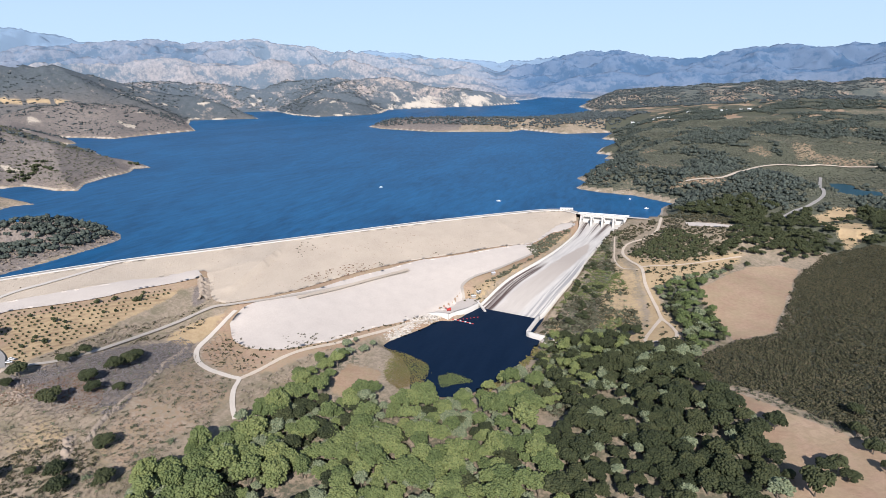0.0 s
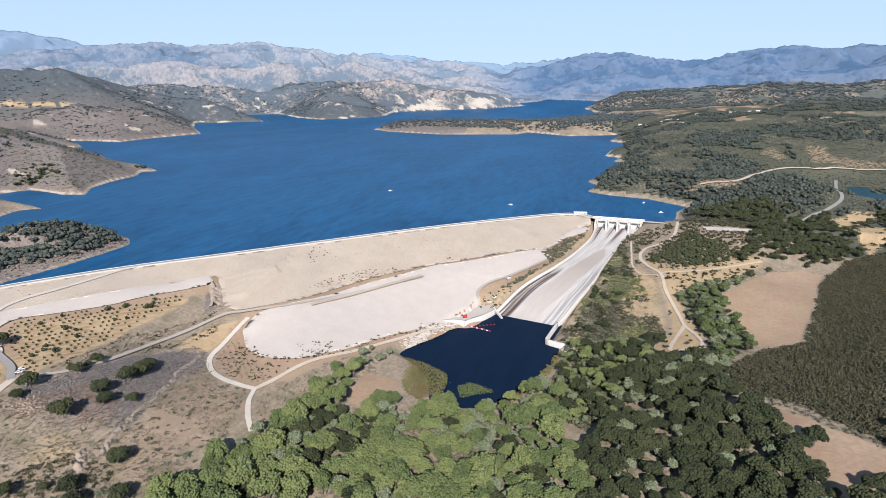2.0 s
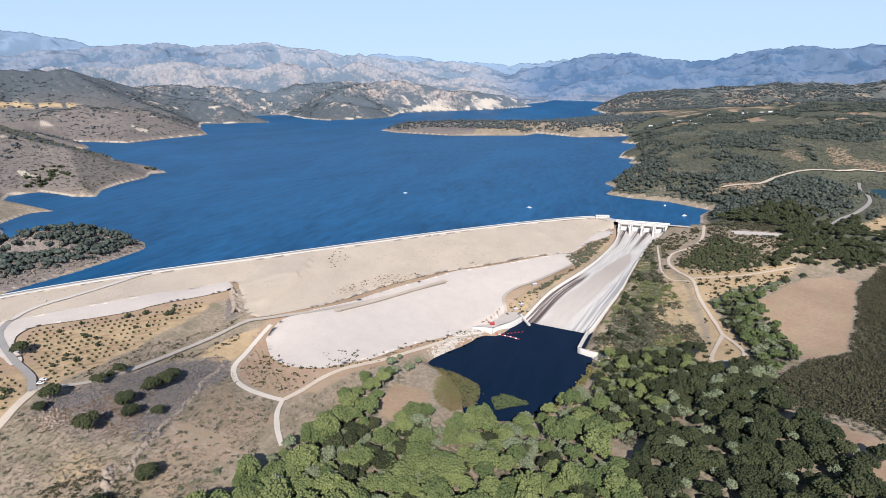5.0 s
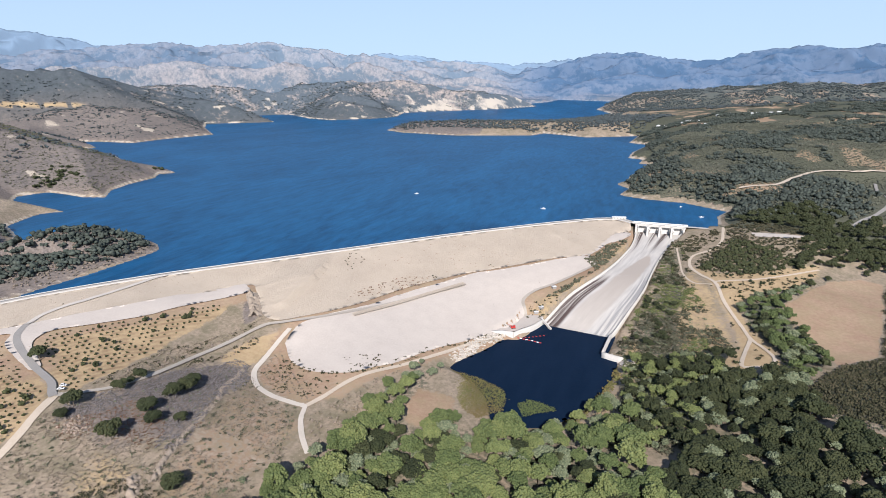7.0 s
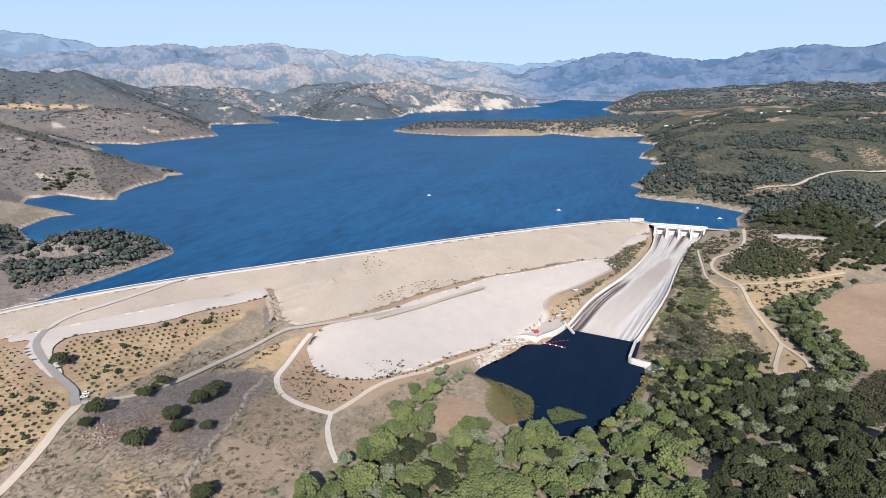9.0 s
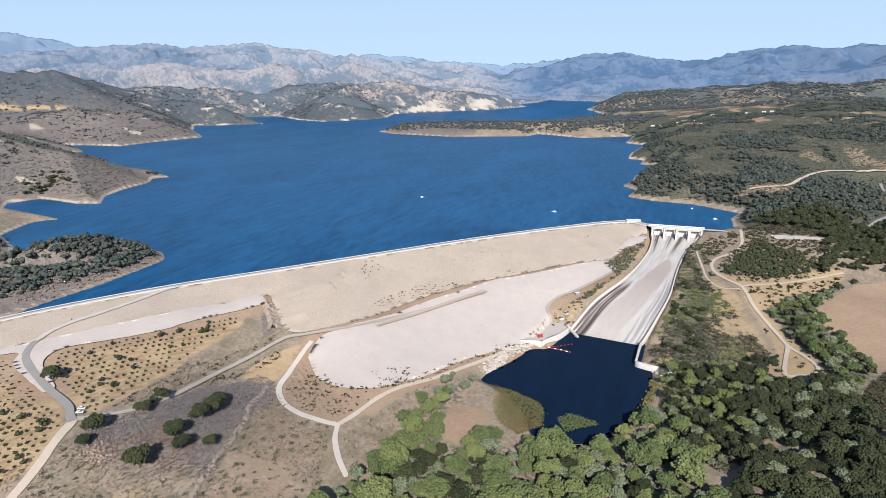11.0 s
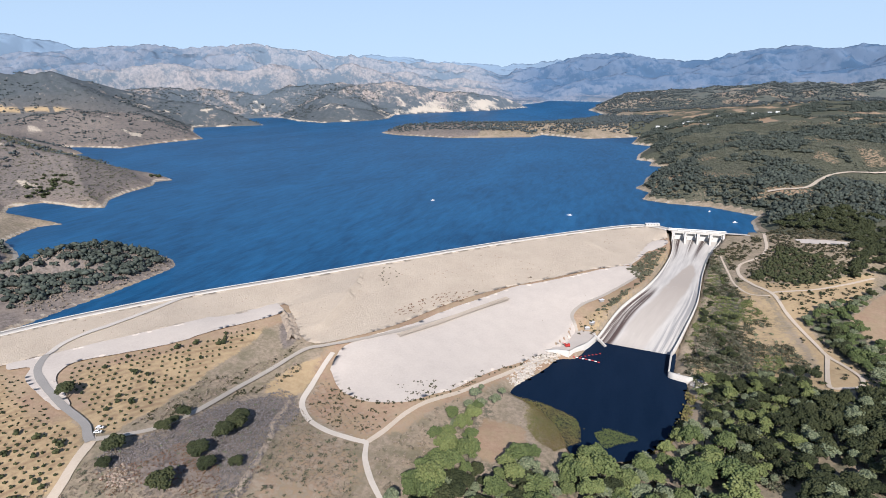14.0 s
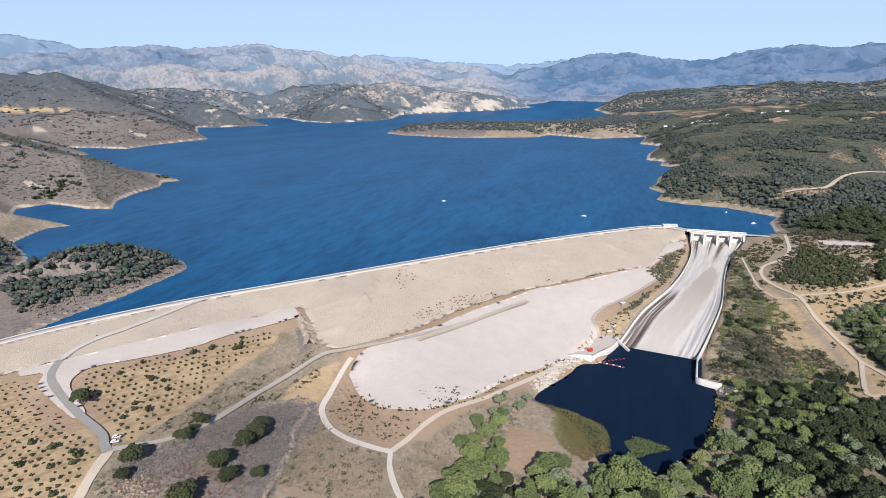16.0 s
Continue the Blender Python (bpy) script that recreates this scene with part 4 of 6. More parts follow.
flow = np.stack((u2, vv * 3, 0 * vv), -1).astype(np.float32)
slab.data.attributes.new("flow", "FLOAT_VECTOR", "POINT").data.foreach_set("vector", flow.reshape(-1))
bump_at = lambda c, wd: np.exp(-((u2 - c) / wd) ** 2)
wet = np.ones((120, nw, 4), np.float32)
edge = lambda pts: np.interp(vv, [p[0] for p in pts], [p[1] for p in pts])
ragged = 0.03 * wave(u2 * 40, vv * 160, 9, 3, 2.0)
left_u, right_u = edge([(0.26, 0.64), (0.36, 0.46), (0.5, 0.30), (0.75, 0.24), (1, 0.22)]), edge([(0.26, 0.68), (0.4, 0.84), (0.55, 0.82), (0.7, 0.72), (1, 0.66)])
within = np.clip((u2 + ragged - left_u) / 0.05, 0, 1) * np.clip((right_u - u2 - ragged) / 0.05, 0, 1) * np.clip((vv - 0.26) / 0.06, 0, 1)
dark_top = np.clip(1 - vv / 0.3, 0, 1) * sum(bump_at(c, wd) for c, wd in ((0.10, 0.06), (0.40, 0.04), (0.64, 0.05))) * 1.7
dark_low = np.clip((vv - 0.58) / 0.1, 0, 1) * (bump_at(0.06, 0.05) + bump_at(0.17, 0.04)) * 1.5
wet[..., 0] = np.clip(dark_top + dark_low, 0, 1)
wet[..., 1] = np.clip(np.clip((vv - 0.5) / 0.1, 0, 1) * np.clip((u2 + ragged - right_u - 0.03) / 0.08, 0, 1) * 0.8 + 0.7 * bump_at(0.03, 0.05) * (vv < 0.7) * (vv > 0.12), 0, 1)
wet[..., 2] = np.clip(within * (1.0 - 0.45 * np.clip((vv - 0.55) / 0.4, 0, 1)), 0, 1)
slab.data.color_attributes.new("wet", "FLOAT_COLOR", "POINT").data.foreach_set("color", wet.reshape(-1))
wall_strip("left_training_wall", cl, fall + np.interp(np.linspace(0, 1, 120), [0, 0.1, 1], [6, 2.4, 3.4]), fall - 2, 0.9, M_CONCRETE, spill, "sunlit concrete training wall")
wall_strip("right_training_wall", cr, fall + np.interp(np.linspace(0, 1, 120), [0, 0.1, 0.8, 1], [6, 2.2, 2.8, 5]), fall - 2, 0.8, M_CONCRETE, spill, "concrete training wall edged with shade")
wall_strip("basin_wall", smooth_line([(-80, 518), (-82, 500), (-84, 478)], 4), np.linspace(-41, -41.5, len(smooth_line([(-80, 518), (-82, 500), (-84, 478)], 4))), np.full(len(smooth_line([(-80, 518), (-82, 500), (-84, 478)], 4)), -50.0), 1.4, M_CONCRETE, spill)
wl = smooth_line([(-84, 477.5), (-75, 474), (-66, 472)], 4)
wall_strip("basin_end_wall", wl, np.full(len(wl), -41.5), np.full(len(wl), -50.0), 1.4, M_CONCRETE, spill, "white end wall standing in the pool")
wl = smooth_line([(-147, 531), (-154, 512), (-164, 497), (-167, 490)], 4)
wall_strip("left_basin_wall", wl, np.full(len(wl), -41.0), np.full(len(wl), -50.0), 1.6, M_CONCRETE, spill, "white basin wall below the apron")
wl = smooth_line([(-167, 489), (-178, 489), (-188, 484)], 4)
wall_strip("left_end_wall", wl, np.full(len(wl), -40.0), np.full(len(wl), -50.0), 1.6, M_CONCRETE, spill)

M_GATE = material("white_painted_steel", [(0.74, 0.74, 0.72), (0.66, 0.65, 0.62), (0.78, 0.78, 0.76)], (4, 0.6), 0.55, 0.05, 0.05)
M_DARKSTEEL = material("dark_steel", [(0.06, 0.06, 0.06), (0.10, 0.095, 0.09)], (2, 0.4), 0.6, 0.05, 0.05)
M_GATESKIN = material("weathered_gate_steel", [(0.52, 0.51, 0.49), (0.42, 0.40, 0.37), (0.58, 0.57, 0.55)], (3, 0.5), 0.65, 0.1, 0.1)
gate_house = tagged(new("spillway_gate_structure"), "white concrete gate bridge with four pale radial gates", "spillway gates")
a0, a1 = Vector((-71, 781, 0)), Vector((-12.5, 778, 0))
run = (a1 - a0).normalized()
down = Vector((run.y, -run.x, 0))
frame_m = Matrix(((run.x, -down.x, 0, a0.x), (run.y, -down.y, 0, a0.y), (0, 0, 1, 0), (0, 0, 0, 1)))
width = (a1 - a0).length
bm = bmesh.new()
box(bm, (-6, 1, 4.4), (width + 4, 9, 5.6), frame_m, 0.15)
part("bridge_deck", bm, M_CONCRETE, gate_house)
for y in (1.2, 8.8):
    bm = bmesh.new()
    box(bm, (-6, y - 0.25, 5.6), (width + 4, y + 0.25, 6.3), frame_m, 0.06)
    part("parapet", bm, M_GATE, gate_house, "white parapet rail")
bm = bmesh.new()
box(bm, (-2, -2.6, 2.6), (width + 2, 0.4, 5.4), frame_m, 0.1)
part("hoist_beam", bm, M_CONCRETE, gate_house)
bay = width / 4
for i in range(5):
    bm = bmesh.new()
    prof = [(9, -9), (9, 4.4), (-8, 4.4), (-11, 2.0), (-14, -5), (-15, -10), (-15, -12)]
    rows = []
    for k in (-1.1, 1.1):
        rows.append([bm.verts.new(frame_m @ Vector((i * bay + k, y, z))) for y, z in prof])
    bm.faces.new(rows[0])
    bm.faces.new(rows[1][::-1])
    for p, q in zip(range(len(prof)), [*range(1, len(prof)), 0]):
        bm.faces.new((rows[0][q], rows[0][p], rows[1][p], rows[1][q]))
    bmesh.ops.recalc_face_normals(bm, faces=bm.faces)
    part("pier", bm, M_CONCRETE, gate_house)
for i in range(4):
    bm = bmesh.new()
    cols = []
    for k in range(9):
        ang = radians(-38 + k * 8.5)
        y, z = -9.5 + 12 * math.cos(ang), 0.5 + 11 * math.sin(ang)
        cols.append([bm.verts.new(frame_m @ Vector((i * bay + xx, y + th, z))) for xx, th in ((1.2, 0), (bay - 1.2, 0), (bay - 1.2, 0.5), (1.2, 0.5))])
    for p, q in zip(cols, cols[1:]):
        for k in range(4):
            bm.faces.new((p[k], p[(k + 1) % 4], q[(k + 1) % 4], q[k]))
    bm.faces.new(cols[0])
    bm.faces.new(cols[-1][::-1])
    bmesh.ops.recalc_face_normals(bm, faces=bm.faces)
    gate = part("radial_gate", bm, M_GATESKIN, gate_house, "weathered pale grey curved steel gate")
    for xx in (2.0, bay - 2.4):
        bm = bmesh.new()
        for zz in (-5.0, 0.5, 4.0):
            a, b = Vector((i * bay + xx, -9, 0.5)), Vector((i * bay + xx, 1.7, zz))
            dvec = b - a
            m = frame_m @ Matrix.Translation((a + b) / 2) @ dvec.to_track_quat("X", "Z").to_matrix().to_4x4()
            box(bm, (-dvec.length / 2, -0.25, -0.25), (dvec.length / 2, 0.25, 0.25), m)
        part("gate_arm", bm, M_GATE, gate, "white steel strut arms")
    bm = bmesh.new()
    box(bm, (i * bay + bay / 2 - 2, -1.2, 5.4), (i * bay + bay / 2 + 2, 0.8, 6.6), frame_m, 0.15)
    part("hoist_housing", bm, M_GATE, gate_house, "small white hoist cover")
house = tagged(new("control_building"), "low white flat-roofed control building on the crest", "building")
bm = bmesh.new()
hm = pose(-96, 803, 5.2, 0, 0, 12)
box(bm, (-9, -3, -0.5), (9, 3, 2.3), hm, 0.05)
part("wall", bm, M_CONCRETE, house)
bm = bmesh.new()
box(bm, (-9.5, -3.5, 2.3), (9.5, 3.5, 2.6), hm, 0.05)
part("roof", bm, M_GATE, house)
for k in (-6, -2, 2, 6):
    bm = bmesh.new()
    box(bm, (k - 0.6, -3.06, 0.9), (k + 0.6, -2.9, 1.7), hm)
    part("window", bm, M_DARKSTEEL, house, "dark window")

# ---- plants ----
rng = np.random.default_rng(7)
M_OAK = material("oak_leaves", [(0.033, 0.042, 0.016), (0.014, 0.020, 0.008), (0.074, 0.082, 0.038)], (2.4, 0.5), 0.8, 0.0, island=0.5, per_object=0.5)
M_WILLOW = material("willow_leaves", [(0.116, 0.147, 0.048), (0.066, 0.092, 0.028), (0.172, 0.194, 0.086)], (6.0, 0.5), 0.8, 0.0, island=0.3, per_object=0.45)
M_SAGE = material("sage_leaves", [(0.150, 0.176, 0.098), (0.095, 0.116, 0.062), (0.22, 0.24, 0.155)], (3.0, 0.5), 0.9, 0.0, island=0.3)
M_BRUSH = material("chaparral_leaves", [(0.062, 0.060, 0.031), (0.026, 0.029, 0.014), (0.098, 0.088, 0.050)], (13.0, 0.6), 0.9, 0.0, island=0.6)
M_DRY = material("dry_scrub", [(0.250, 0.205, 0.155), (0.145, 0.122, 0.090), (0.33, 0.27, 0.21)], (4.0, 0.5), 0.95, 0.0, island=0.4)
M_GREYTWIG = material("leafless_grey_scrub", [(0.205, 0.186, 0.180), (0.125, 0.112, 0.108), (0.27, 0.245, 0.235)], (5.0, 0.5), 0.95, 0.0, island=0.35)
M_RUST = material("rust_scrub", [(0.185, 0.112, 0.072), (0.125, 0.078, 0.052), (0.26, 0.165, 0.105)], (5.0, 0.5), 0.95, 0.0, island=0.35)
M_GREENBRUSH = material("green_brush_leaves", [(0.130, 0.150, 0.052), (0.084, 0.104, 0.036), (0.185, 0.195, 0.086)], (14.0, 0.6), 0.9, 0.0, island=0.3)
# bluer leaves for distant woods: haze mixed into these three base colours
M_HAZEBRUSH = material("hazed_far_brush", [(0.066, 0.082, 0.086), (0.046, 0.060, 0.066), (0.090, 0.102, 0.100)], (60, 5), 0.95, 0.0, island=0.3)
M_HAZEOAK = material("hazed_lakeside_oak_leaves", [(0.052, 0.066, 0.055), (0.031, 0.041, 0.035), (0.090, 0.100, 0.082)], (60, 3), 0.9, 0.0, island=0.4)
M_HAZEPLATEAU = material("hazed_plateau_brush_leaves", [(0.118, 0.124, 0.092), (0.078, 0.085, 0.063), (0.168, 0.166, 0.126)], (60, 4), 0.9, 0.0, island=0.3)
M_LAKEBRUSH = material("lakeside_brush_leaves", [(0.104, 0.106, 0.066), (0.068, 0.073, 0.045), (0.150, 0.142, 0.094)], (40, 3), 0.9, 0.0, island=0.3)
M_WOOD = material("bark", [(0.16, 0.13, 0.10), (0.10, 0.08, 0.065)], (1.5, 0.2), 0.9, 0.3, 0.1)
M_REED = material("reeds", [(0.120, 0.140, 0.046), (0.185, 0.115, 0.050), (0.15, 0.160, 0.06)], (22, 0.7), 0.9, 0.0, island=0.3)

OCTA_V = np.array([(1, 0, 0), (-1, 0, 0), (0, 1, 0), (0, -1, 0), (0, 0, 1), (0, 0, -0.8)], float)
OCTA_F = np.array([(0, 2, 4), (2, 1, 4), (1, 3, 4), (3, 0, 4), (2, 0, 5), (1, 2, 5), (3, 1, 5), (0, 3, 5)])
_t = (1 + 5 ** 0.5) / 2
ICO_V = np.array([(-1, _t, 0), (1, _t, 0), (-1, -_t, 0), (1, -_t, 0), (0, -1, _t), (0, 1, _t), (0, -1, -_t), (0, 1, -_t), (_t, 0, -1), (_t, 0, 1), (-_t, 0, -1), (-_t, 0, 1)]) / math.hypot(1, _t)
ICO_F = np.array([(0, 11, 5), (0, 5, 1), (0, 1, 7), (0, 7, 10), (0, 10, 11), (1, 5, 9), (5, 11, 4), (11, 10, 2), (10, 7, 6), (7, 1, 8), (3, 9, 4), (3, 4, 2), (3, 2, 6), (3, 6, 8), (3, 8, 9), (4, 9, 5), (2, 4, 11), (6, 2, 10), (8, 6, 7), (9, 8, 1)])


def clumps(centres, radii, shape_v, shape_f, jitter=0.35, flat=0.8):
    """Many small ragged leaf clumps as one set of triangles."""
    n, k = len(centres), len(shape_v)
    q = rng.normal(size=(n, 4))
    q /= np.linalg.norm(q, axis=1)[:, None]
    w, x, y, z = q.T
    r = np.stack((1 - 2 * (y * y + z * z), 2 * (x * y - z * w), 2 * (x * z + y * w), 2 * (x * y + z * w), 1 - 2 * (x * x + z * z), 2 * (y * z - x * w),
                  2 * (x * z - y * w), 2 * (y * z + x * w), 1 - 2 * (x * x + y * y)), -1).reshape(n, 3, 3)
    v = np.einsum("nij,kj->nki", r, shape_v) * (1 + jitter * rng.uniform(-1, 1, (n, k, 1)))
    v = v * np.asarray(radii)[:, None, None] * np.array((1, 1, flat))
    v = v + np.asarray(centres)[:, None, :]
    f = shape_f[None] + (np.arange(n) * k)[:, None, None]
    return v.reshape(-1, 3), f.reshape(-1, 3)


def crown_points(n, radius, tall, lobes):
    """Clump centres over the upper shells of the lobes of a domed crown, and the lobes themselves."""
    k = np.arange(lobes)
    r = radius * 0.70 * np.sqrt((k + 0.3) / lobes) * rng.uniform(0.85, 1.12, lobes)
    a = k * 2.39996 + rng.uniform(0, 0.9, lobes)
    c = np.stack((r * np.cos(a), r * np.sin(a), tall * (0.44 + 0.34 * (1 - (r / radius) ** 2) + rng.uniform(-0.09, 0.09, lobes))), -1)
    size = radius * rng.uniform(0.24, 0.42, lobes) * (13 / max(lobes, 8)) ** 0.3
    pick = rng.choice(lobes, n, p=size ** 2 / (size ** 2).sum())
    d = rng.normal(size=(n, 3))
    d[:, 2] = np.abs(d[:, 2]) * 1.2 - 0.45
    d /= np.linalg.norm(d, axis=1)[:, None]
    p = c[pick] + d * (size[pick] * rng.uniform(0.82, 1.1, n))[:, None] * np.array((1, 1, 0.9))
    p[:, 2] = np.maximum(p[:, 2], tall * 0.16)
    return p, c, size


def crown_mesh(n, radius, tall, lobes, clump, shape):
    p, c, size = crown_points(n, radius, tall, lobes)
    v, f = clumps(p, clump * rng.uniform(0.55, 1.3, n), *shape, 0.42)
    w, g = clumps(c, size * 0.74, ICO_V, ICO_F, 0.12, 0.9)
    return np.concatenate((v, w)), np.concatenate((f, g + len(v)))


def trunk_mesh(name, tall, radius):
    bm = bmesh.new()

    def limb(a, b, ra, rb, seg=6):
        a, b = Vector(a), Vector(b)
        m = (b - a).to_track_quat("Z", "Y").to_matrix().to_4x4()
        rings = []
        for p, r in ((a, ra), ((a + b) / 2 + Vector((0.1 * ra, 0.2 * ra, 0)), (ra + rb) / 2), (b, rb)):
            rings.append([bm.verts.new(p + m.to_3x3() @ Vector((r * math.cos(t * 2 * math.pi / seg), r * math.sin(t * 2 * math.pi / seg), 0))) for t in range(seg)])
        for p, q in zip(rings, rings[1:]):
            for t in range(seg):
                bm.faces.new((p[t], p[(t + 1) % seg], q[(t + 1) % seg], q[t]))
    limb((0, 0, -0.6), (0.1, 0.1, tall * 0.42), 0.42, 0.28)
    for k in range(4):
        t = k * 1.6 + 0.4
        limb((0.1, 0.1, tall * 0.36), (radius * 0.55 * math.cos(t), radius * 0.55 * math.sin(t), tall * 0.68), 0.22, 0.08, 5)
    me = bpy.data.meshes.new(name)
    bm.to_mesh(me)
    bm.free()
    me.materials.append(M_WOOD)
    return me


def tree_model(name, mat, radius, tall, n, lobes, clump, label, group):
    root = tagged(new(name), label, "tree", group)
    t = new("trunk", trunk_mesh("trunk", tall, radius))
    t.parent = root
    mesh_object("crown", *crown_mesh(n, radius, tall, lobes, clump, (ICO_V, ICO_F)), mat, root)
    return root


def grove(name, pts, radius, tall, mat, label, n=70, lobes=6, clump=0.8, lo=0.6, hi=1.15, height_of=None, folded=False, category="woodland"):
    """One object of many trees too alike to count, each a domed crown of leaf clumps."""
    models = [crown_mesh(n, radius * k, tall * k, lobes, clump, (OCTA_V, OCTA_F)) for k in (0.85, 0.95, 1.05, 1.15)]
    z = (height_of or at_height)(pts[:, 0], pts[:, 1])
    vs, fs, count = [], [], 0
    for k, (x, y) in enumerate(pts):
        v, f = models[k % 4]
        t, sc = rng.uniform(0, 6.28), rng.uniform(lo, hi)
        q = v @ np.array(((math.cos(t), math.sin(t), 0), (-math.sin(t), math.cos(t), 0), (0, 0, 1))) * sc * np.array((rng.uniform(0.85, 1.15), 1, 1))
        vs.append(q + np.array((x, y, z[k] - 0.2)))
        fs.append(f + count)
        count += len(v)
    v = np.concatenate(vs)
    return tagged(mesh_object(name, fold(v) if folded else v, np.concatenate(fs), mat), label, category, kind="stuff")


def scatter(poly, gap, keep=None, tries=1.0):
    """Points inside an outline, about gap apart."""
    p = np.array(poly, float)
    lo, hi = p.min(axis=0), p.max(axis=0)
    xs, ys = np.meshgrid(np.arange(lo[0], hi[0], gap), np.arange(lo[1], hi[1], gap * 0.87))
    xs = xs + (np.arange(xs.shape[0]) % 2)[:, None] * gap / 2
    q = np.stack((xs, ys), -1).reshape(-1, 2) + rng.uniform(-0.42, 0.42, (xs.size, 2)) * gap
    q = q[signed_distance(q[:, 0], q[:, 1], p) < 0]
    q = q[rng.permutation(len(q))]
    if keep is not None:
        q = q[keep(q[:, 0], q[:, 1])]
    return q[rng.uniform(0, 1, len(q)) < tries]


def thicket(name, pts, size, mat, label, category, per=5, spread=0.5, shape="octa", folded=False, height_of=None, tall=0.9, leaf=1.0):
    """One object of many shrubs or far trees."""
    n = len(pts)
    s = size * rng.uniform(0.55, 1.35, n)
    z = (height_of or at_height)(pts[:, 0], pts[:, 1])
    base = np.c_[pts, z]
    c = np.repeat(base, per, 0)
    ss = np.repeat(s, per)
    off = rng.normal(size=(n * per, 3)) * np.array((spread, spread, 0.22)) * ss[:, None]
    off[:, 2] = np.abs(off[:, 2]) + ss * 0.45 * tall
    r = ss * rng.uniform(0.38, 0.7, n * per) * leaf
    v, f = clumps(c + off, r, *((ICO_V, ICO_F) if shape == "ico" else (OCTA_V, OCTA_F)), 0.4, 0.85)
    if folded:
        v = fold(v)
    ob = mesh_object(name, v, f, mat)
    return tagged(ob, label, category, kind="stuff")


PATHS = [np.array(q, float) for q in ([(-354, 398), (-348, 339), (-313, 314), (-281, 312), (-264, 283), (-251, 270)], [(-281, 312), (-258, 367), (-220, 422), (-176, 488)],
                                      [(33, 782), (28, 734), (-5, 688), (-9, 660), (13, 610), (25, 546), (34, 505), (46, 469), (31, 449), (21, 449), (34, 505)], [(13, 613), (47, 624), (81, 647), (119, 681)],
                                      [(-428, 230), (-399, 253), (-392, 280), (-393, 324), (-378, 390)], [(-424, 229), (-410, 198), (-398, 150)], [(-22, 713), (-16, 637), (-6, 612)], [(69, 974), (98, 975), (133, 1006), (184, 1130), (219, 1178), (290, 1213), (430, 1230)], [(306, 1180), (268, 1016), (257, 952), (230, 901), (186, 844)])]


def off_paths(x, y, gap=4.5):
    ok = np.ones(x.shape, bool)
    for line in PATHS:
        for a, b in zip(line, line[1:]):
            e = b - a
            t = np.clip(((x - a[0]) * e[0] + (y - a[1]) * e[1]) / (e @ e), 0, 1)
            ok &= np.hypot(x - a[0] - t * e[0], y - a[1] - t * e[1]) > gap
    return ok


def clear_of(*polys, gap=2.0):
    def test(x, y):
        ok = off_paths(x, y)
        for p in polys:
            ok &= signed_distance(x, y, np.array(p, float)) > gap
        return ok
    return test


def plant(models, pts, lo, hi, limit):
    for k, (x, y) in enumerate(pts[:limit]):
        s = rng.uniform(lo, hi)
        m = Matrix.LocRotScale((x, y, float(at_height(x, y)) - 0.2), Euler((0, 0, rng.uniform(0, 6.28))), (s * rng.uniform(0.85, 1.15), s * rng.uniform(0.85, 1.15), s * rng.uniform(0.85, 1.3)))
        ob = models[k % len(models)]
        if k < len(models):
            ob.matrix_basis = m
        else:
            made = copy_thing(ob, Matrix())
            made.matrix_basis = m


oaks = [tree_model("oak_tree", M_OAK, 5.6 + 0.7 * k, 9.0 + 0.9 * k, 640, 18, 0.66, "dark evergreen oak with a dense rounded crown", "oaks of the valley woodland") for k in range(4)]
willows = [tree_model("willow_tree", M_WILLOW, 6.2 + 0.8 * k, 11.5 + 1.2 * k, 700, 19, 0.68, "bright green streamside tree with a full crown", "streamside trees below the pool") for k in range(4)]
greys = [tree_model("grey_willow_tree", M_SAGE, 5.2 + 0.8 * k, 10.0, 420, 10, 0.60, "pale grey-green willow with an airy crown", "grey willows in the streamside wood") for k in range(2)]

rip = scatter(RIPARIAN, 8.8, clear_of(POOL, MEADOW))
rip = rip[wave(rip[:, 0], rip[:, 1], 34, 3, 11.0) > -0.42]
rip = rip[rip[:, 1] > 138 + (rip[:, 0] + 317) * 0.3]
share = rng.uniform(0, 1, len(rip)) + 0.35 * wave(rip[:, 0], rip[:, 1], 40, 2, 3.0)
in_sight = lambda q: q[np.argsort(q[:, 1] + rng.uniform(0, 40, len(q)))]
wil, gre, dim = in_sight(rip[share < 0.58]), in_sight(rip[(share >= 0.58) & (share < 0.84)]), in_sight(rip[share >= 0.84])
plant(willows, wil, 0.55, 1.2, 298)

oak_pts = scatter(OAKS, 8.4, clear_of(FIELD2, gap=0.0), 0.97)
oak_pts = oak_pts[wave(oak_pts[:, 0], oak_pts[:, 1], 30, 3, 12.0) > -0.36 - 0.3 * (oak_pts[:, 1] > 285)]
single = np.array([(118, 300), (112, 297), (122, 294), (94, 330), (-486, 263), (-407, 231), (-402, 219), (-396, 257), (-399, 276), (-354, 245), (-365, 285), (-363, 271), (-370, 296), (-365, 251),
                   (-343, 256), (-363, 221), (-399, 268), (-306, 212), (-300, 176), (-282, 191), (-325, 178), (-338, 166), (-312, 184)], float)
single[4:] += np.array((5.0, -3.5))
single = np.concatenate((single, np.array([(143, 364), (137, 338), (141, 323), (142, 307), (104, 279), (94, 288), (82, 282)], float)))
single = np.concatenate((single, dim[:60]))
hollow = scatter([(-12, 385), (2, 432), (46, 436), (64, 408), (40, 380)], 9.0, off_paths)
oak_all = np.concatenate((single, in_sight(np.concatenate((oak_pts, hollow)))))
is_grey = rng.uniform(0, 1, len(oak_all)) < np.where(np.arange(len(oak_all)) < len(single), 0, 0.13)
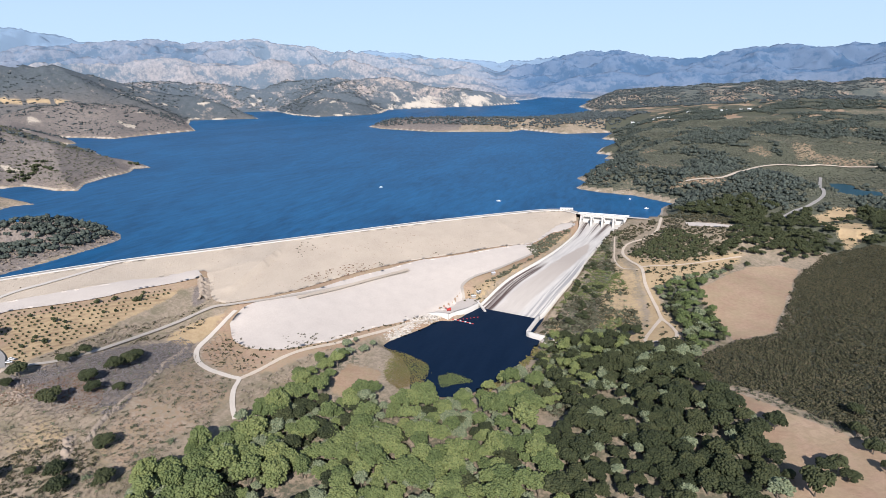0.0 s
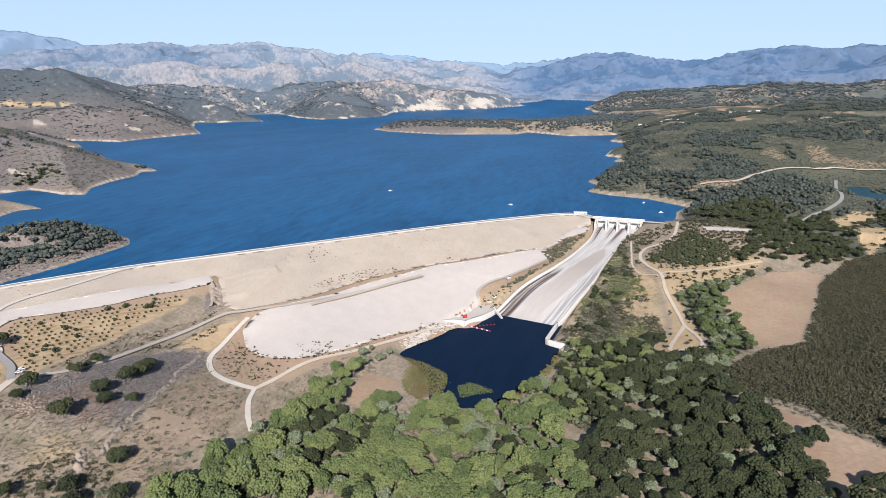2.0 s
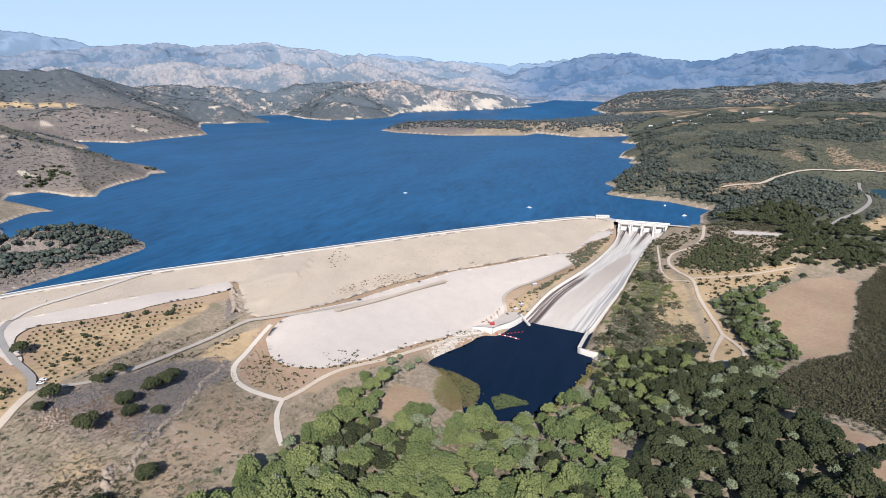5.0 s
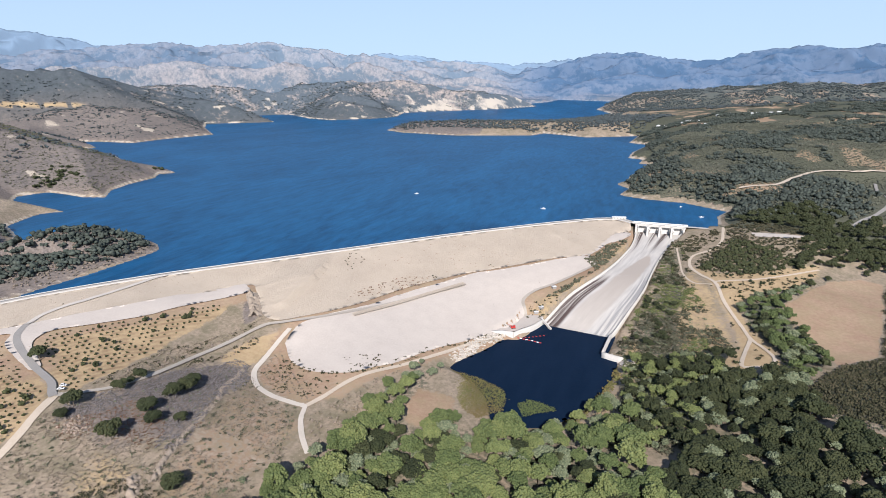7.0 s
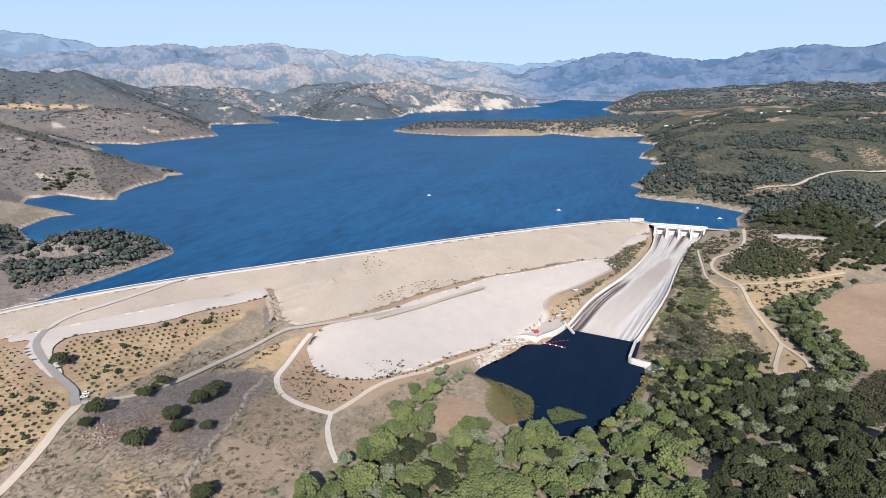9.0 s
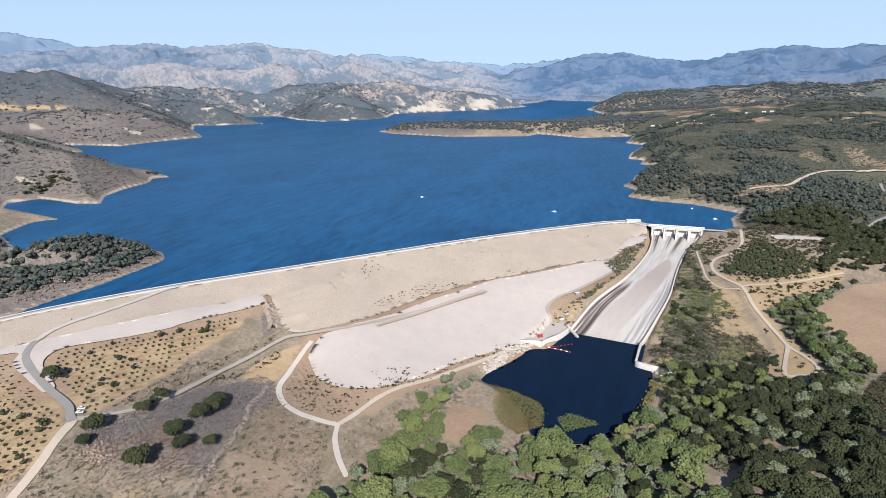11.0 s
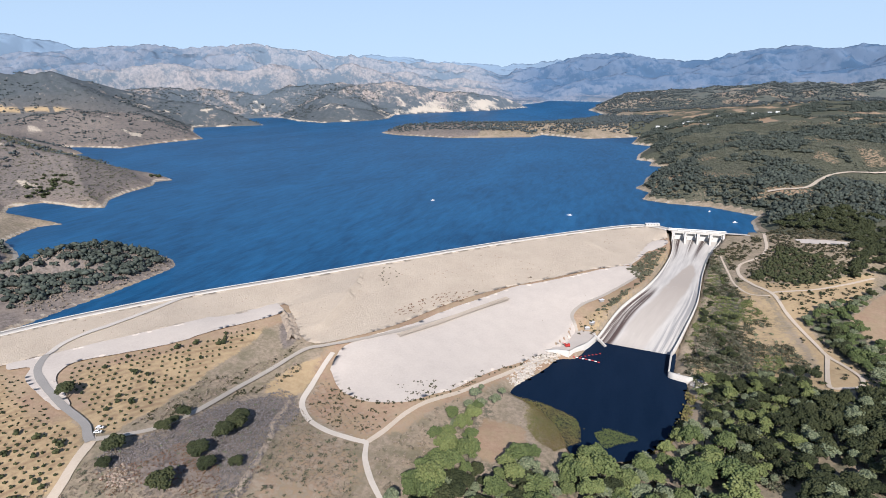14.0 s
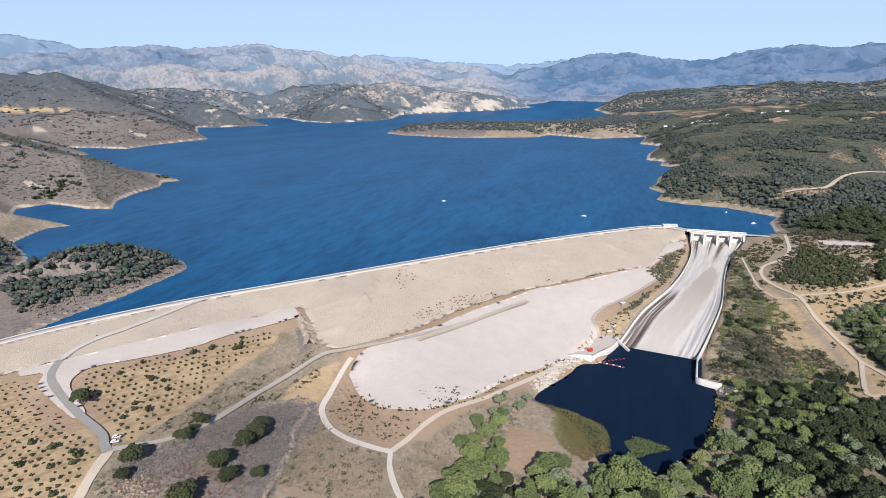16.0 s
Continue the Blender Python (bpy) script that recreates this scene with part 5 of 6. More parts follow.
plant(greys, np.concatenate((oak_all[is_grey], gre)), 0.55, 1.15, 240)
oak_all = oak_all[~is_grey]
plant(oaks, oak_all, 0.55, 1.15, 298)
if len(oak_all) > 298:
    grove("far_oak_grove", oak_all[298:], 6.0, 9.5, M_OAK, "dark oaks at the grove's upper edge", 260, 12, 0.7)
mix_pts = scatter(MIXED, 3.9, clear_of(POOL, CHUTE_L + CHUTE_R[::-1], gap=4.0))
patchy = wave(mix_pts[:, 0], mix_pts[:, 1], 42, 3, 6.0)
mix_pts, patchy = mix_pts[patchy > -0.34], patchy[patchy > -0.34]
roll = rng.uniform(0, 1, len(mix_pts))
lush = patchy > 0.02
low_wood = scatter([q for q in MIXED if q[1] < 480], 9.0, clear_of(POOL, gap=7.0))
kinds = rng.uniform(0, 1, len(low_wood))
grove("oak_wood", low_wood[kinds < 0.4], 6.0, 9.5, M_OAK, "dark oak thicket on the slope above the pool", 260, 10, 0.7)
grove("willow_wood", low_wood[(kinds >= 0.4) & (kinds < 0.76)], 5.2, 9.0, M_WILLOW, "green trees on the slope above the pool", 220, 9, 0.65)
grove("grey_wood", low_wood[kinds >= 0.76], 4.4, 7.5, M_SAGE, "grey-green trees on the slope above the pool", 180, 8, 0.6)
high_wood = scatter([(-56, 545), (-46, 640), (-30, 722), (-18, 728), (-20, 640), (-22, 560), (-30, 500), (-60, 480)], 8.5, off_paths, 0.34)
grove("spillway_oaks", high_wood, 4.0, 5.0, M_OAK, "dark oaks growing along the chute wall", 120, 8, 0.7)
thicket("green_brush", mix_pts[lush & (roll < 0.72)], 1.9, M_GREENBRUSH, "bright green brush on the bank", "brush", 22, 0.6, leaf=0.5)
thicket("oak_brush", mix_pts[~lush & (roll < 0.6)], 2.0, M_LAKEBRUSH, "olive green brush beside the spillway", "brush", 22, 0.6, leaf=0.5)
thicket("olive_brush", mix_pts[~lush & (roll >= 0.6)], 2.0, M_BRUSH, "olive brown brush beside the spillway", "brush", 18, 0.6, leaf=0.5)
thicket("sage_brush", scatter(MIXED, 6.5, clear_of(POOL), 0.4), 1.7, M_SAGE, "grey sage brush on the bank", "brush", 14, 0.6, leaf=0.5)
gul = scatter(GULLY, 5.5, off_paths)
gul = scatter(GULLY, 8.0, off_paths)
grove("gully_wood", gul[::2], 5.2, 8.0, M_WILLOW, "green trees lining a gully", 120, 8, 0.8)
grove("gully_willow", gul[1::4], 4.8, 7.5, M_SAGE, "grey willows lining a gully", 110, 8, 0.7)
grove("gully_oak", gul[3::4], 5.0, 7.5, M_OAK, "dark oaks lining a gully", 120, 8, 0.8)
thicket("chaparral", scatter(CHAPARRAL, 3.2, clear_of(FIELD1, FIELD2)), 2.0, M_BRUSH, "dense brown-green chaparral shrubs", "shrubland", 11, 0.55, leaf=0.62)
thicket("field_edge_scrub", scatter([(58, 390), (100, 374), (145, 344), (185, 318), (178, 300), (142, 330), (100, 358), (66, 376)], 3.4, None, 0.7), 1.4, M_LAKEBRUSH, "olive and grey scrub along a field edge", "brush", 12, 0.6, leaf=0.55)
grove("back_wood", scatter(BACKWOOD, 9.5, clear_of(BARE, YARD), 0.9), 6.2, 8.5, M_OAK, "dark oak wood behind the dry meadow", 80, 8, 1.1)
thicket("yard_brush", scatter(YARD, 9.0, off_paths, 0.4), 2.4, M_OAK, "dark shrubs dotted over dry grass", "brush", 14, 0.6, leaf=0.6)
thicket("knoll_brush", scatter(KNOLL, 5.0, off_paths, 0.8), 2.8, M_OAK, "dark brush on a dry knoll", "brush", 8, 0.55)
low_brush = scatter([(-40, 720), (33, 782), (60, 818), (130, 800), (110, 690), (20, 640), (-10, 640)], 4.0, clear_of(BARE), 0.65)
thicket("abutment_brush", low_brush, 1.8, M_BRUSH, "low brown brush beside the trail", "brush", 6, 0.6)
thicket("trail_oak_brush", scatter(PLAY, 7.5, off_paths, 0.35), 1.9, M_OAK, "dark shrubs dotted along the trail", "brush", 8, 0.6)
thicket("trail_brush", scatter(PLAY, 5.0, off_paths, 0.5), 1.3, M_BRUSH, "dry grey shrubs along the trail", "brush", 5, 0.6)
chute_bank = scatter([(-80, 744), (-99, 716), (-122, 660), (-108, 632), (-140, 585), (-150, 560), (-132, 580), (-104, 640), (-84, 718)], 3.6, None, 0.85)
thicket("chute_bank_brush", chute_bank, 2.0, M_LAKEBRUSH, "brown-green shrubs beside the chute", "brush", 7, 0.55)
strip_brush = scatter([(-150, 560), (-132, 580), (-145, 538), (-165, 520), (-168, 545)], 5.0, None, 0.6)
thicket("basin_brush", strip_brush, 1.5, M_BRUSH, "low shrubs beside the basin wall", "brush", 6, 0.6)

# left slopes
SLOPE = [(-420, 190), (-405, 235), (-385, 300), (-370, 345), (-352, 345), (-330, 320), (-285, 308), (-262, 260), (-262, 180), (-330, 130), (-430, 140)]
dry = scatter(SLOPE, 2.1, clear_of(GOLD1), 0.8)
in_shale = signed_distance(dry[:, 0], dry[:, 1], np.array(SHALE, float)) + 12 * wave(dry[:, 0], dry[:, 1], 30, 3, 4.0) < 4
rusty = in_shale & (wave(dry[:, 0], dry[:, 1], 40, 2, 19.0) - 0.012 * (dry[:, 1] - 240) > 0.05)
thicket("grey_scrub", dry[in_shale & ~rusty], 1.15, M_GREYTWIG, "dense leafless grey scrub on the slope", "shrubland", 9, 0.6, leaf=0.6)
thicket("rust_scrub", dry[rusty], 0.9, M_RUST, "rust-brown dry scrub on the slope", "shrubland", 8, 0.65, leaf=0.6)
thicket("dry_scrub", dry[~in_shale & (wave(dry[:, 0], dry[:, 1], 24, 3, 14.0) > -0.38)], 0.85, M_DRY, "dry grey-brown scrub on the slope", "shrubland", 7, 0.65, leaf=0.6)
thicket("green_scrub", scatter(SLOPE, 7.0, clear_of(GOLD1, SHALE), 0.5), 1.5, M_LAKEBRUSH, "scattered olive shrubs on the slope", "shrubland", 14, 0.6, leaf=0.55)
thicket("sage_scrub", scatter(SLOPE, 5.0, clear_of(GOLD1), 0.22), 1.0, M_SAGE, "pale sage shrubs on the slope", "shrubland", 10, 0.6, leaf=0.55)
VERGE = [(-440, 250), (-428, 300), (-405, 345), (-385, 400), (-368, 372), (-384, 318), (-400, 270), (-420, 240)]
thicket("verge_scrub", scatter(VERGE, 2.8, clear_of(GOLD1), 0.7), 1.0, M_DRY, "grey-brown scrub on the bank above the service road", "shrubland", 5, 0.6)
thicket("verge_shrubs", scatter(VERGE, 4.6, clear_of(GOLD1), 0.45), 1.3, M_BRUSH, "dark olive shrubs on the bank above the service road", "shrubland", 6, 0.6)
thicket("gully_thicket", scatter([(-345, 175), (-336, 194), (-318, 207), (-298, 200), (-288, 170), (-310, 145), (-340, 150)], 3.6, None, 0.75), 1.6, M_BRUSH, "dense olive-brown brush in a rocky gully", "brush", 16, 0.6, leaf=0.5)
thicket("silver_shrubs", np.array([(-276, 221), (-271, 232), (-262, 203), (-280, 212), (-290, 186)], float), 2.6, M_SAGE, "silvery sage shrubs in a gully", "brush", 40, 0.5, leaf=0.35)
thicket("path_scrub", scatter([(-345, 340), (-310, 318), (-275, 320), (-245, 385), (-270, 350), (-300, 345), (-335, 362)], 4.0, off_paths, 0.5), 1.1, M_BRUSH, "small shrubs between path and apron", "shrubland", 5, 0.6)
thicket("bench_scrub", scatter([(-262, 330), (-240, 385), (-232, 395), (-248, 345), (-236, 312), (-250, 275), (-275, 300)], 3.6, off_paths, 0.6), 1.2, M_DRY, "dry scrub beside the streamside wood", "shrubland", 5, 0.6)
thicket("apron_shrubs", scatter([(-290, 376), (-262, 398), (-252, 386), (-268, 368)], 3.4, None, 0.5), 1.1, M_BRUSH, "grey-green shrubs rooted in the gravel", "shrubland", 5, 0.6)
thicket("dam_weeds", np.concatenate((scatter([(-333, 463), (-325, 495), (-302, 530), (-277, 549), (-275, 529), (-308, 489)], 3.6, None, 0.55),)), 0.8, M_RUST, "rust-coloured dry weeds on the dam face", "weeds", 5, 0.6, height_of=dam_height)
thicket("reed_bed", scatter([(-217, 402), (-202, 411), (-174, 406), (-152, 394), (-146, 380), (-145, 366), (-159, 351), (-173, 358), (-185, 374), (-212, 376)], 1.25), 1.0, M_REED, "olive and rust reed bed at the pool's edge", "reeds", 8, 0.6, leaf=0.5, height_of=lambda x, y: np.full(x.shape, -47.2))
thicket("reed_island", scatter([(-136, 379), (-128, 388), (-118, 384), (-110, 383), (-107, 379), (-119, 372), (-129, 363), (-133, 370)], 1.3), 1.1, M_WILLOW, "green reed clump standing in the pool", "reeds", 8, 0.6, leaf=0.5, height_of=lambda x, y: np.full(x.shape, -47.2))
thicket("pool_bank_grass", scatter([(-76, 470), (-70, 470), (-66, 440), (-74, 405), (-92, 370), (-100, 372), (-84, 402), (-76, 436)], 3.0), 1.6, M_REED, "olive grass and brush along the pool's bank", "brush", 7, 0.55)

# planted rows on the golden slope
sapling = tagged(new("sapling"), "small dark planted shrub in dry grass", "shrub", "planted saplings in rows")
v, f = clumps(np.array([(0, 0, 0.5), (0.4, 0.1, 0.7), (-0.3, 0.3, 0.9), (0, -0.4, 1.1), (0.1, 0.1, 1.4)]), np.array((0.6, 0.55, 0.6, 0.5, 0.4)), ICO_V, ICO_F, 0.4)
mesh_object("crown", v, f, M_OAK, sapling)
rows = []
d1 = np.array((0.56, 0.83))
d2 = np.array((0.83, -0.56))
for i in range(-70, 70):
    for j in range(-30, 24):
        rows.append(np.array((-455, 310)) + d1 * (i + 0.5 * (j % 2)) * 4.6 + d2 * j * 6.4 + rng.normal(size=2) * 0.35)
rows = np.array(rows)[rng.uniform(0, 1, len(rows)) < 0.86]
first = rows[signed_distance(rows[:, 0], rows[:, 1], np.array(GOLD1, float)) < -3]
second = rows[(signed_distance(rows[:, 0], rows[:, 1], np.array(GOLD2, float)) < -3) & clear_of(SLAB)(rows[:, 0], rows[:, 1])]
second = second[np.argsort(np.hypot(second[:, 0] + 440, second[:, 1] - 215))]
spots = np.concatenate((rng.permutation(first)[:200], second[:98]))
thicket("further_saplings", np.concatenate((rng.permutation(first)[200:], second[98:])), 1.1, M_OAK, "small dark planted shrubs on dry grass", "shrubs", 5, 0.5)
for k, (x, y) in enumerate(spots):
    s = rng.uniform(0.85, 1.4) * (2.2 if rng.uniform() < 0.09 else 1)
    m = Matrix.LocRotScale((x, y, float(at_height(x, y)) - 0.1), Euler((0, 0, rng.uniform(0, 6))), (s, s, s))
    if k == 0:
        sapling.matrix_basis = m
    else:
        copy_thing(sapling, Matrix()).matrix_basis = m

# woods and brush round the lake
def land(x, y, gap=6):
    return signed_distance(x, y, SHORE) > gap


thicket("island_oaks", scatter([(-618, 400), (-612, 480), (-640, 505), (-700, 512), (-745, 460), (-760, 400), (-640, 330)], 8.5, lambda x, y: land(x, y, 9) & (rng.uniform(0, 1, x.shape) < 0.85)), 4.6, M_HAZEOAK, "dark oaks covering a low lake peninsula", "woodland", 12, 0.5)
thicket("island_scrub", scatter([(-608, 380), (-608, 492), (-640, 511), (-720, 516), (-760, 400), (-620, 330)], 4.0, lambda x, y: land(x, y, 2), 0.7), 1.3, M_DRY, "grey scrub on the peninsula's shore", "shrubland", 5, 0.6)
left_shore = scatter([(-1230, 640), (-990, 715), (-985, 735), (-1080, 930), (-1120, 1000), (-1300, 1030), (-1330, 800)], 15, lambda x, y: land(x, y, 10) & (wave(x, y, 70, 2, 8.0) > 0.15) & ~land(x, y, 85), 0.8)
thicket("headland_oaks", scatter([(-1010, 340), (-800, 340), (-800, 500), (-1010, 500)], 9.0, lambda x, y: land(x, y, 9) & (rng.uniform(0, 1, x.shape) < 0.6)), 4.4, M_HAZEOAK, "dark oaks on a grassy lake headland", "woodland", 10, 0.5, height_of=at_height)
thicket("shore_oaks", left_shore, 4.6, M_OAK, "dark oaks near a pale lake shore", "woodland", 12, 0.5, height_of=at_height)
right_wood = scatter([(40, 830), (60, 905), (0, 975), (-100, 1000), (-110, 1300), (-60, 1450), (-130, 2180), (500, 2600), (1100, 2500), (700, 1500), (420, 900), (300, 900)], 10.5,
                     lambda x, y: land(x, y, 12) & (wave(x, y, 150, 4, 7.0) + 0.35 * wave(x, y, 40, 2, 2.0) > 0.12 - 0.22 * (y < 1150) - 0.5 * (signed_distance(x, y, SHORE) < 90)) & (signed_distance(x, y, np.array(BARE2, float)) > 5) & (signed_distance(x, y, np.array(POND, float)) > 3) & (signed_distance(x, y, np.array(YARD, float)) > 2) & off_paths(x, y, 8))
thicket("lakeside_oaks", right_wood, 5.0, M_HAZEOAK, "dark oak woodland on the lake's shore", "woodland", 7, 0.5, height_of=at_height, folded=True)
right_brush = scatter([(40, 830), (60, 905), (0, 975), (-100, 1000), (-110, 1300), (-60, 1450), (-40, 1800), (500, 1900), (700, 1500), (420, 900), (300, 900)], 6.2,
                      lambda x, y: land(x, y, 8) & (wave(x, y, 150, 4, 7.0) < 0.3) & (signed_distance(x, y, np.array(POND, float)) > 3) & off_paths(x, y, 6))
thicket("lakeside_brush", right_brush, 1.9, M_HAZEPLATEAU, "brown-green chaparral on rolling ground", "shrubland", 4, 0.6, height_of=at_height, folded=True)
pen = scatter([(-1180, 2275), (-1060, 2180), (-500, 2150), (-130, 2180), (0, 2500), (-320, 3000), (-540, 2620), (-940, 2480)], 16, lambda x, y: land(x, y, 14), 0.85)
thicket("far_shore_oaks", pen, 6.5, M_HAZEBRUSH, "oaks along a far low peninsula", "woodland", 5, 0.5, height_of=at_height, folded=True)
far_pts = scatter([(-3600, 900), (-1250, 650), (-1300, 1100), (-1800, 1500), (-2200, 2300), (-2000, 3100), (-1500, 3800), (-1300, 5200), (-2600, 5200), (-4600, 3000)], 24, lambda x, y: land(x, y, 15) & (wave(x, y, 260, 5, 1.0) + 0.4 * wave(x, y, 70, 2, 4.0) > 0.16 - 0.22 * (np.hypot(x, y) > 3250)), 0.75)
near_hill = scatter([(-1800, 560), (-1180, 680), (-1000, 720), (-1080, 900), (-1250, 1020), (-1560, 1190), (-1900, 1250)], 8.5, lambda x, y: land(x, y, 12) & (wave(x, y, 90, 4, 2.0) > -0.4), 0.7)
thicket("hill_scrub", near_hill, 2.0, M_LAKEBRUSH, "low grey-brown scrub on a lakeside hill", "shrubland", 4, 0.7, height_of=at_height, folded=True)
headland = scatter([(-2700, 1500), (-2160, 1560), (-1880, 1560), (-1850, 1900), (-2180, 2220), (-2450, 2500), (-2900, 2300)], 15, lambda x, y: land(x, y, 20) & (wave(x, y, 130, 4, 2.0) > -0.1), 0.5)
thicket("headland_scrub", headland, 3.2, M_HAZEBRUSH, "grey scrub on a lake headland", "shrubland", 4, 0.7, height_of=at_height, folded=True)
thicket("hill_brush", far_pts, 5.5, M_HAZEBRUSH, "dark brush in folds of grey hills", "woodland", 5, 0.6, height_of=at_height, folded=True)
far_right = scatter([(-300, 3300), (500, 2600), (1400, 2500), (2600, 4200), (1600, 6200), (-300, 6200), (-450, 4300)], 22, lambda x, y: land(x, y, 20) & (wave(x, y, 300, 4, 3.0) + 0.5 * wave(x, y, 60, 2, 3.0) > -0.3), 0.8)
thicket("far_oaks", far_right, 7.0, M_HAZEBRUSH, "dark oaks scattered over far pale slopes", "woodland", 5, 0.6, height_of=at_height, folded=True)

# ---- rocks ----
M_ROCK = material("pale_rock", [(0.50, 0.45, 0.39), (0.40, 0.35, 0.30), (0.56, 0.52, 0.46)], (5, 0.5), 0.95, 0.4, 0.2, island=0.2)
M_LEDGE = material("split_tan_rock", [(0.36, 0.29, 0.225), (0.22, 0.175, 0.135), (0.44, 0.37, 0.30)], (3, 0.5), 0.95, 0.6, 0.4)
M_TANROCK = material("tan_rock", [(0.33, 0.265, 0.205), (0.24, 0.19, 0.145), (0.39, 0.32, 0.25)], (5, 0.5), 0.95, 0.4, 0.2, island=0.25)


def rocks(name, line, across, count, size, mat, label, lift=0.0, level=None):
    """Loose stones strewn along a line."""
    p = resample(smooth_line(line, 2.0), 200)[rng.integers(0, 200, count)] + rng.normal(size=(count, 2)) * across
    z = (np.full(count, level) if level is not None else at_height(p[:, 0], p[:, 1])) + lift
    v, f = clumps(np.c_[p, z], size * rng.uniform(0.4, 1.3, count), ICO_V, ICO_F, 0.3, 0.7)
    return tagged(mesh_object(name, v, f, mat), label, "rocks", kind="stuff")


def ledge(name, line, half, tall, mat, label):
    """A broken outcrop along a line: a jagged strip, steep on one side, that dips under the ground in places."""
    c = smooth_line(line, 0.8)
    ks = np.linspace(-1, 1, 11)
    rows = []
    for k, q in zip(ks, offset_lines(c, np.full(len(c), half), ks)):
        lift = np.clip(1 - np.abs(k + 0.35) / (0.65 if k < -0.35 else 1.35), 0, 1) ** 0.7
        jag = 0.75 + 1.0 * wave(q[:, 0], q[:, 1], 1.9, 3, 5.0)
        there = np.clip(0.85 + 0.8 * wave(q[:, 0], q[:, 1], 13, 2, 3.0), 0, 1)
        xy = q + 0.5 * rng.uniform(-1, 1, q.shape)
        rows.append(np.c_[xy, at_height(xy[:, 0], xy[:, 1]) - 0.5 + tall * lift * jag * there])
    rows = np.array(rows)
    return tagged(mesh_object(name, rows.reshape(-1, 3), grid_faces(11, len(c)), mat), label, "rocks", kind="stuff")


rocks("bank_riprap", [(-177, 491), (-189, 472), (-198, 446), (-204, 428)], 2.6, 700, 1.0, M_ROCK, "white riprap stones on the pool bank", 0.4)
rocks("pool_edge_rocks", [(-72, 478), (-64, 470), (-58, 462)], 3.0, 160, 1.1, M_ROCK, "pale boulders beside the basin wall", 0.3)
ledge("rock_ledge", [(-315, 206), (-323, 226), (-327, 244), (-333, 268), (-341, 291), (-348, 303), (-354, 323), (-358, 337)], 2.6, 2.6, M_LEDGE, "broken tan rock ledge across the slope")
ledge("crag", [(-418, 428), (-408, 418), (-398, 408), (-392, 398)], 7.0, 5.0, M_LEDGE, "tan rock outcrop above the service road")
ledge("shadowed_crag", [(-327, 205), (-320, 198), (-314, 190), (-310, 180)], 4.0, 3.4, M_TANROCK, "dark broken crag at a gully edge")
rocks("pale_outcrop", [(-392, 219), (-386, 213), (-379, 214)], 3.0, 110, 0.9, M_TANROCK, "pale rock outcrop on the scrub slope", 0.2)
rocks("gully_rocks", [(-45, 640), (-40, 600), (-38, 560), (-48, 520)], 4.0, 60, 0.7, M_TANROCK, "grey stones among brush beside the chute", 0.1)
rocks("slope_stones", [(-330, 130), (-330, 200), (-300, 250), (-280, 290)], 26, 120, 0.4, M_TANROCK, "loose pale stones on the slope", 0.2)
face_pts = rng.uniform(0, 1, (2600, 2)) * np.array((470, 480)) + np.array((-570, 300))
face_pts = face_pts[signed_distance(face_pts[:, 0], face_pts[:, 1], OUTLINE) < -3]
weed = face_pts[wave(face_pts[:, 0], face_pts[:, 1], 60, 3, 3.0) > 0.42][:120]
thicket("face_weeds", weed, 0.9, M_BRUSH, "small dark weeds scattered on riprap", "weeds", 5, 0.6, height_of=dam_height)
rust = face_pts[(wave(face_pts[:, 0], face_pts[:, 1], 70, 3, 9.0) > 0.2) & (face_pts[:, 0] > -400)][:260]
thicket("rust_weeds", rust, 0.7, M_RUST, "low rust-coloured weeds spread over riprap", "weeds", 5, 0.9, height_of=dam_height, tall=0.3, leaf=0.6)
stones = face_pts[:900]
v, f = clumps(np.c_[stones, dam_height(stones[:, 0], stones[:, 1])], rng.uniform(0.25, 0.7, len(stones)), OCTA_V, OCTA_F, 0.3, 0.7)
tagged(mesh_object("face_stones", v, f, M_TANROCK), "larger riprap stones on the dam face", "rocks", kind="stuff")
ap = scatter(APRON, 5.0, None, 0.05)
thicket("apron_tufts", ap, 0.55, M_DRY, "sparse grey tufts on the gravel apron", "weeds", 4, 0.6)
edge_pts = resample(smooth_line(APRON[1:12], 2.0), 90) + rng.normal(size=(90, 2)) * 2.2
thicket("apron_edge_shrubs", edge_pts, 1.1, M_BRUSH, "low shrubs along the apron's edge", "brush", 6, 0.6)
tufts = []
for i in range(40):
    for j in range(8):
        tufts.append(np.array((-345, 370)) + np.array((0.78, -0.62)) * i * 2.6 + np.array((-0.62, -0.78)) * (j * 4.6 - 4) + rng.normal(size=2) * 0.5)
tufts = np.array(tufts)
tufts = tufts[signed_distance(tufts[:, 0], tufts[:, 1], np.array([(-348, 372), (-346, 344), (-328, 326), (-285, 318), (-262, 345), (-275, 354), (-315, 350), (-332, 360)], float)) < 0]
thicket("planted_tufts", tufts, 0.8, M_DRY, "brown planted tufts in rows below the apron", "shrubland", 4, 0.5)

# ---- small things ----
M_WHITE = material("white_paint", [(0.75, 0.75, 0.74), (0.68, 0.68, 0.67)], (2, 0.3), 0.35, 0.0)
M_RED = material("red_paint", [(0.50, 0.05, 0.04), (0.40, 0.04, 0.035)], (1, 0.2), 0.45, 0.0)
M_BLACK = material("black_rubber", [(0.02, 0.02, 0.02), (0.03, 0.03, 0.03)], (1, 0.2), 0.7, 0.0)
M_GLASSY = material("dark_glass", [(0.02, 0.025, 0.03), (0.03, 0.035, 0.04)], (1, 0.2), 0.1, 0.0)
M_NAVY = material("dark_blue_lining", [(0.012, 0.018, 0.035), (0.02, 0.026, 0.045)], (3, 0.4), 0.5, 0.1, 0.1)


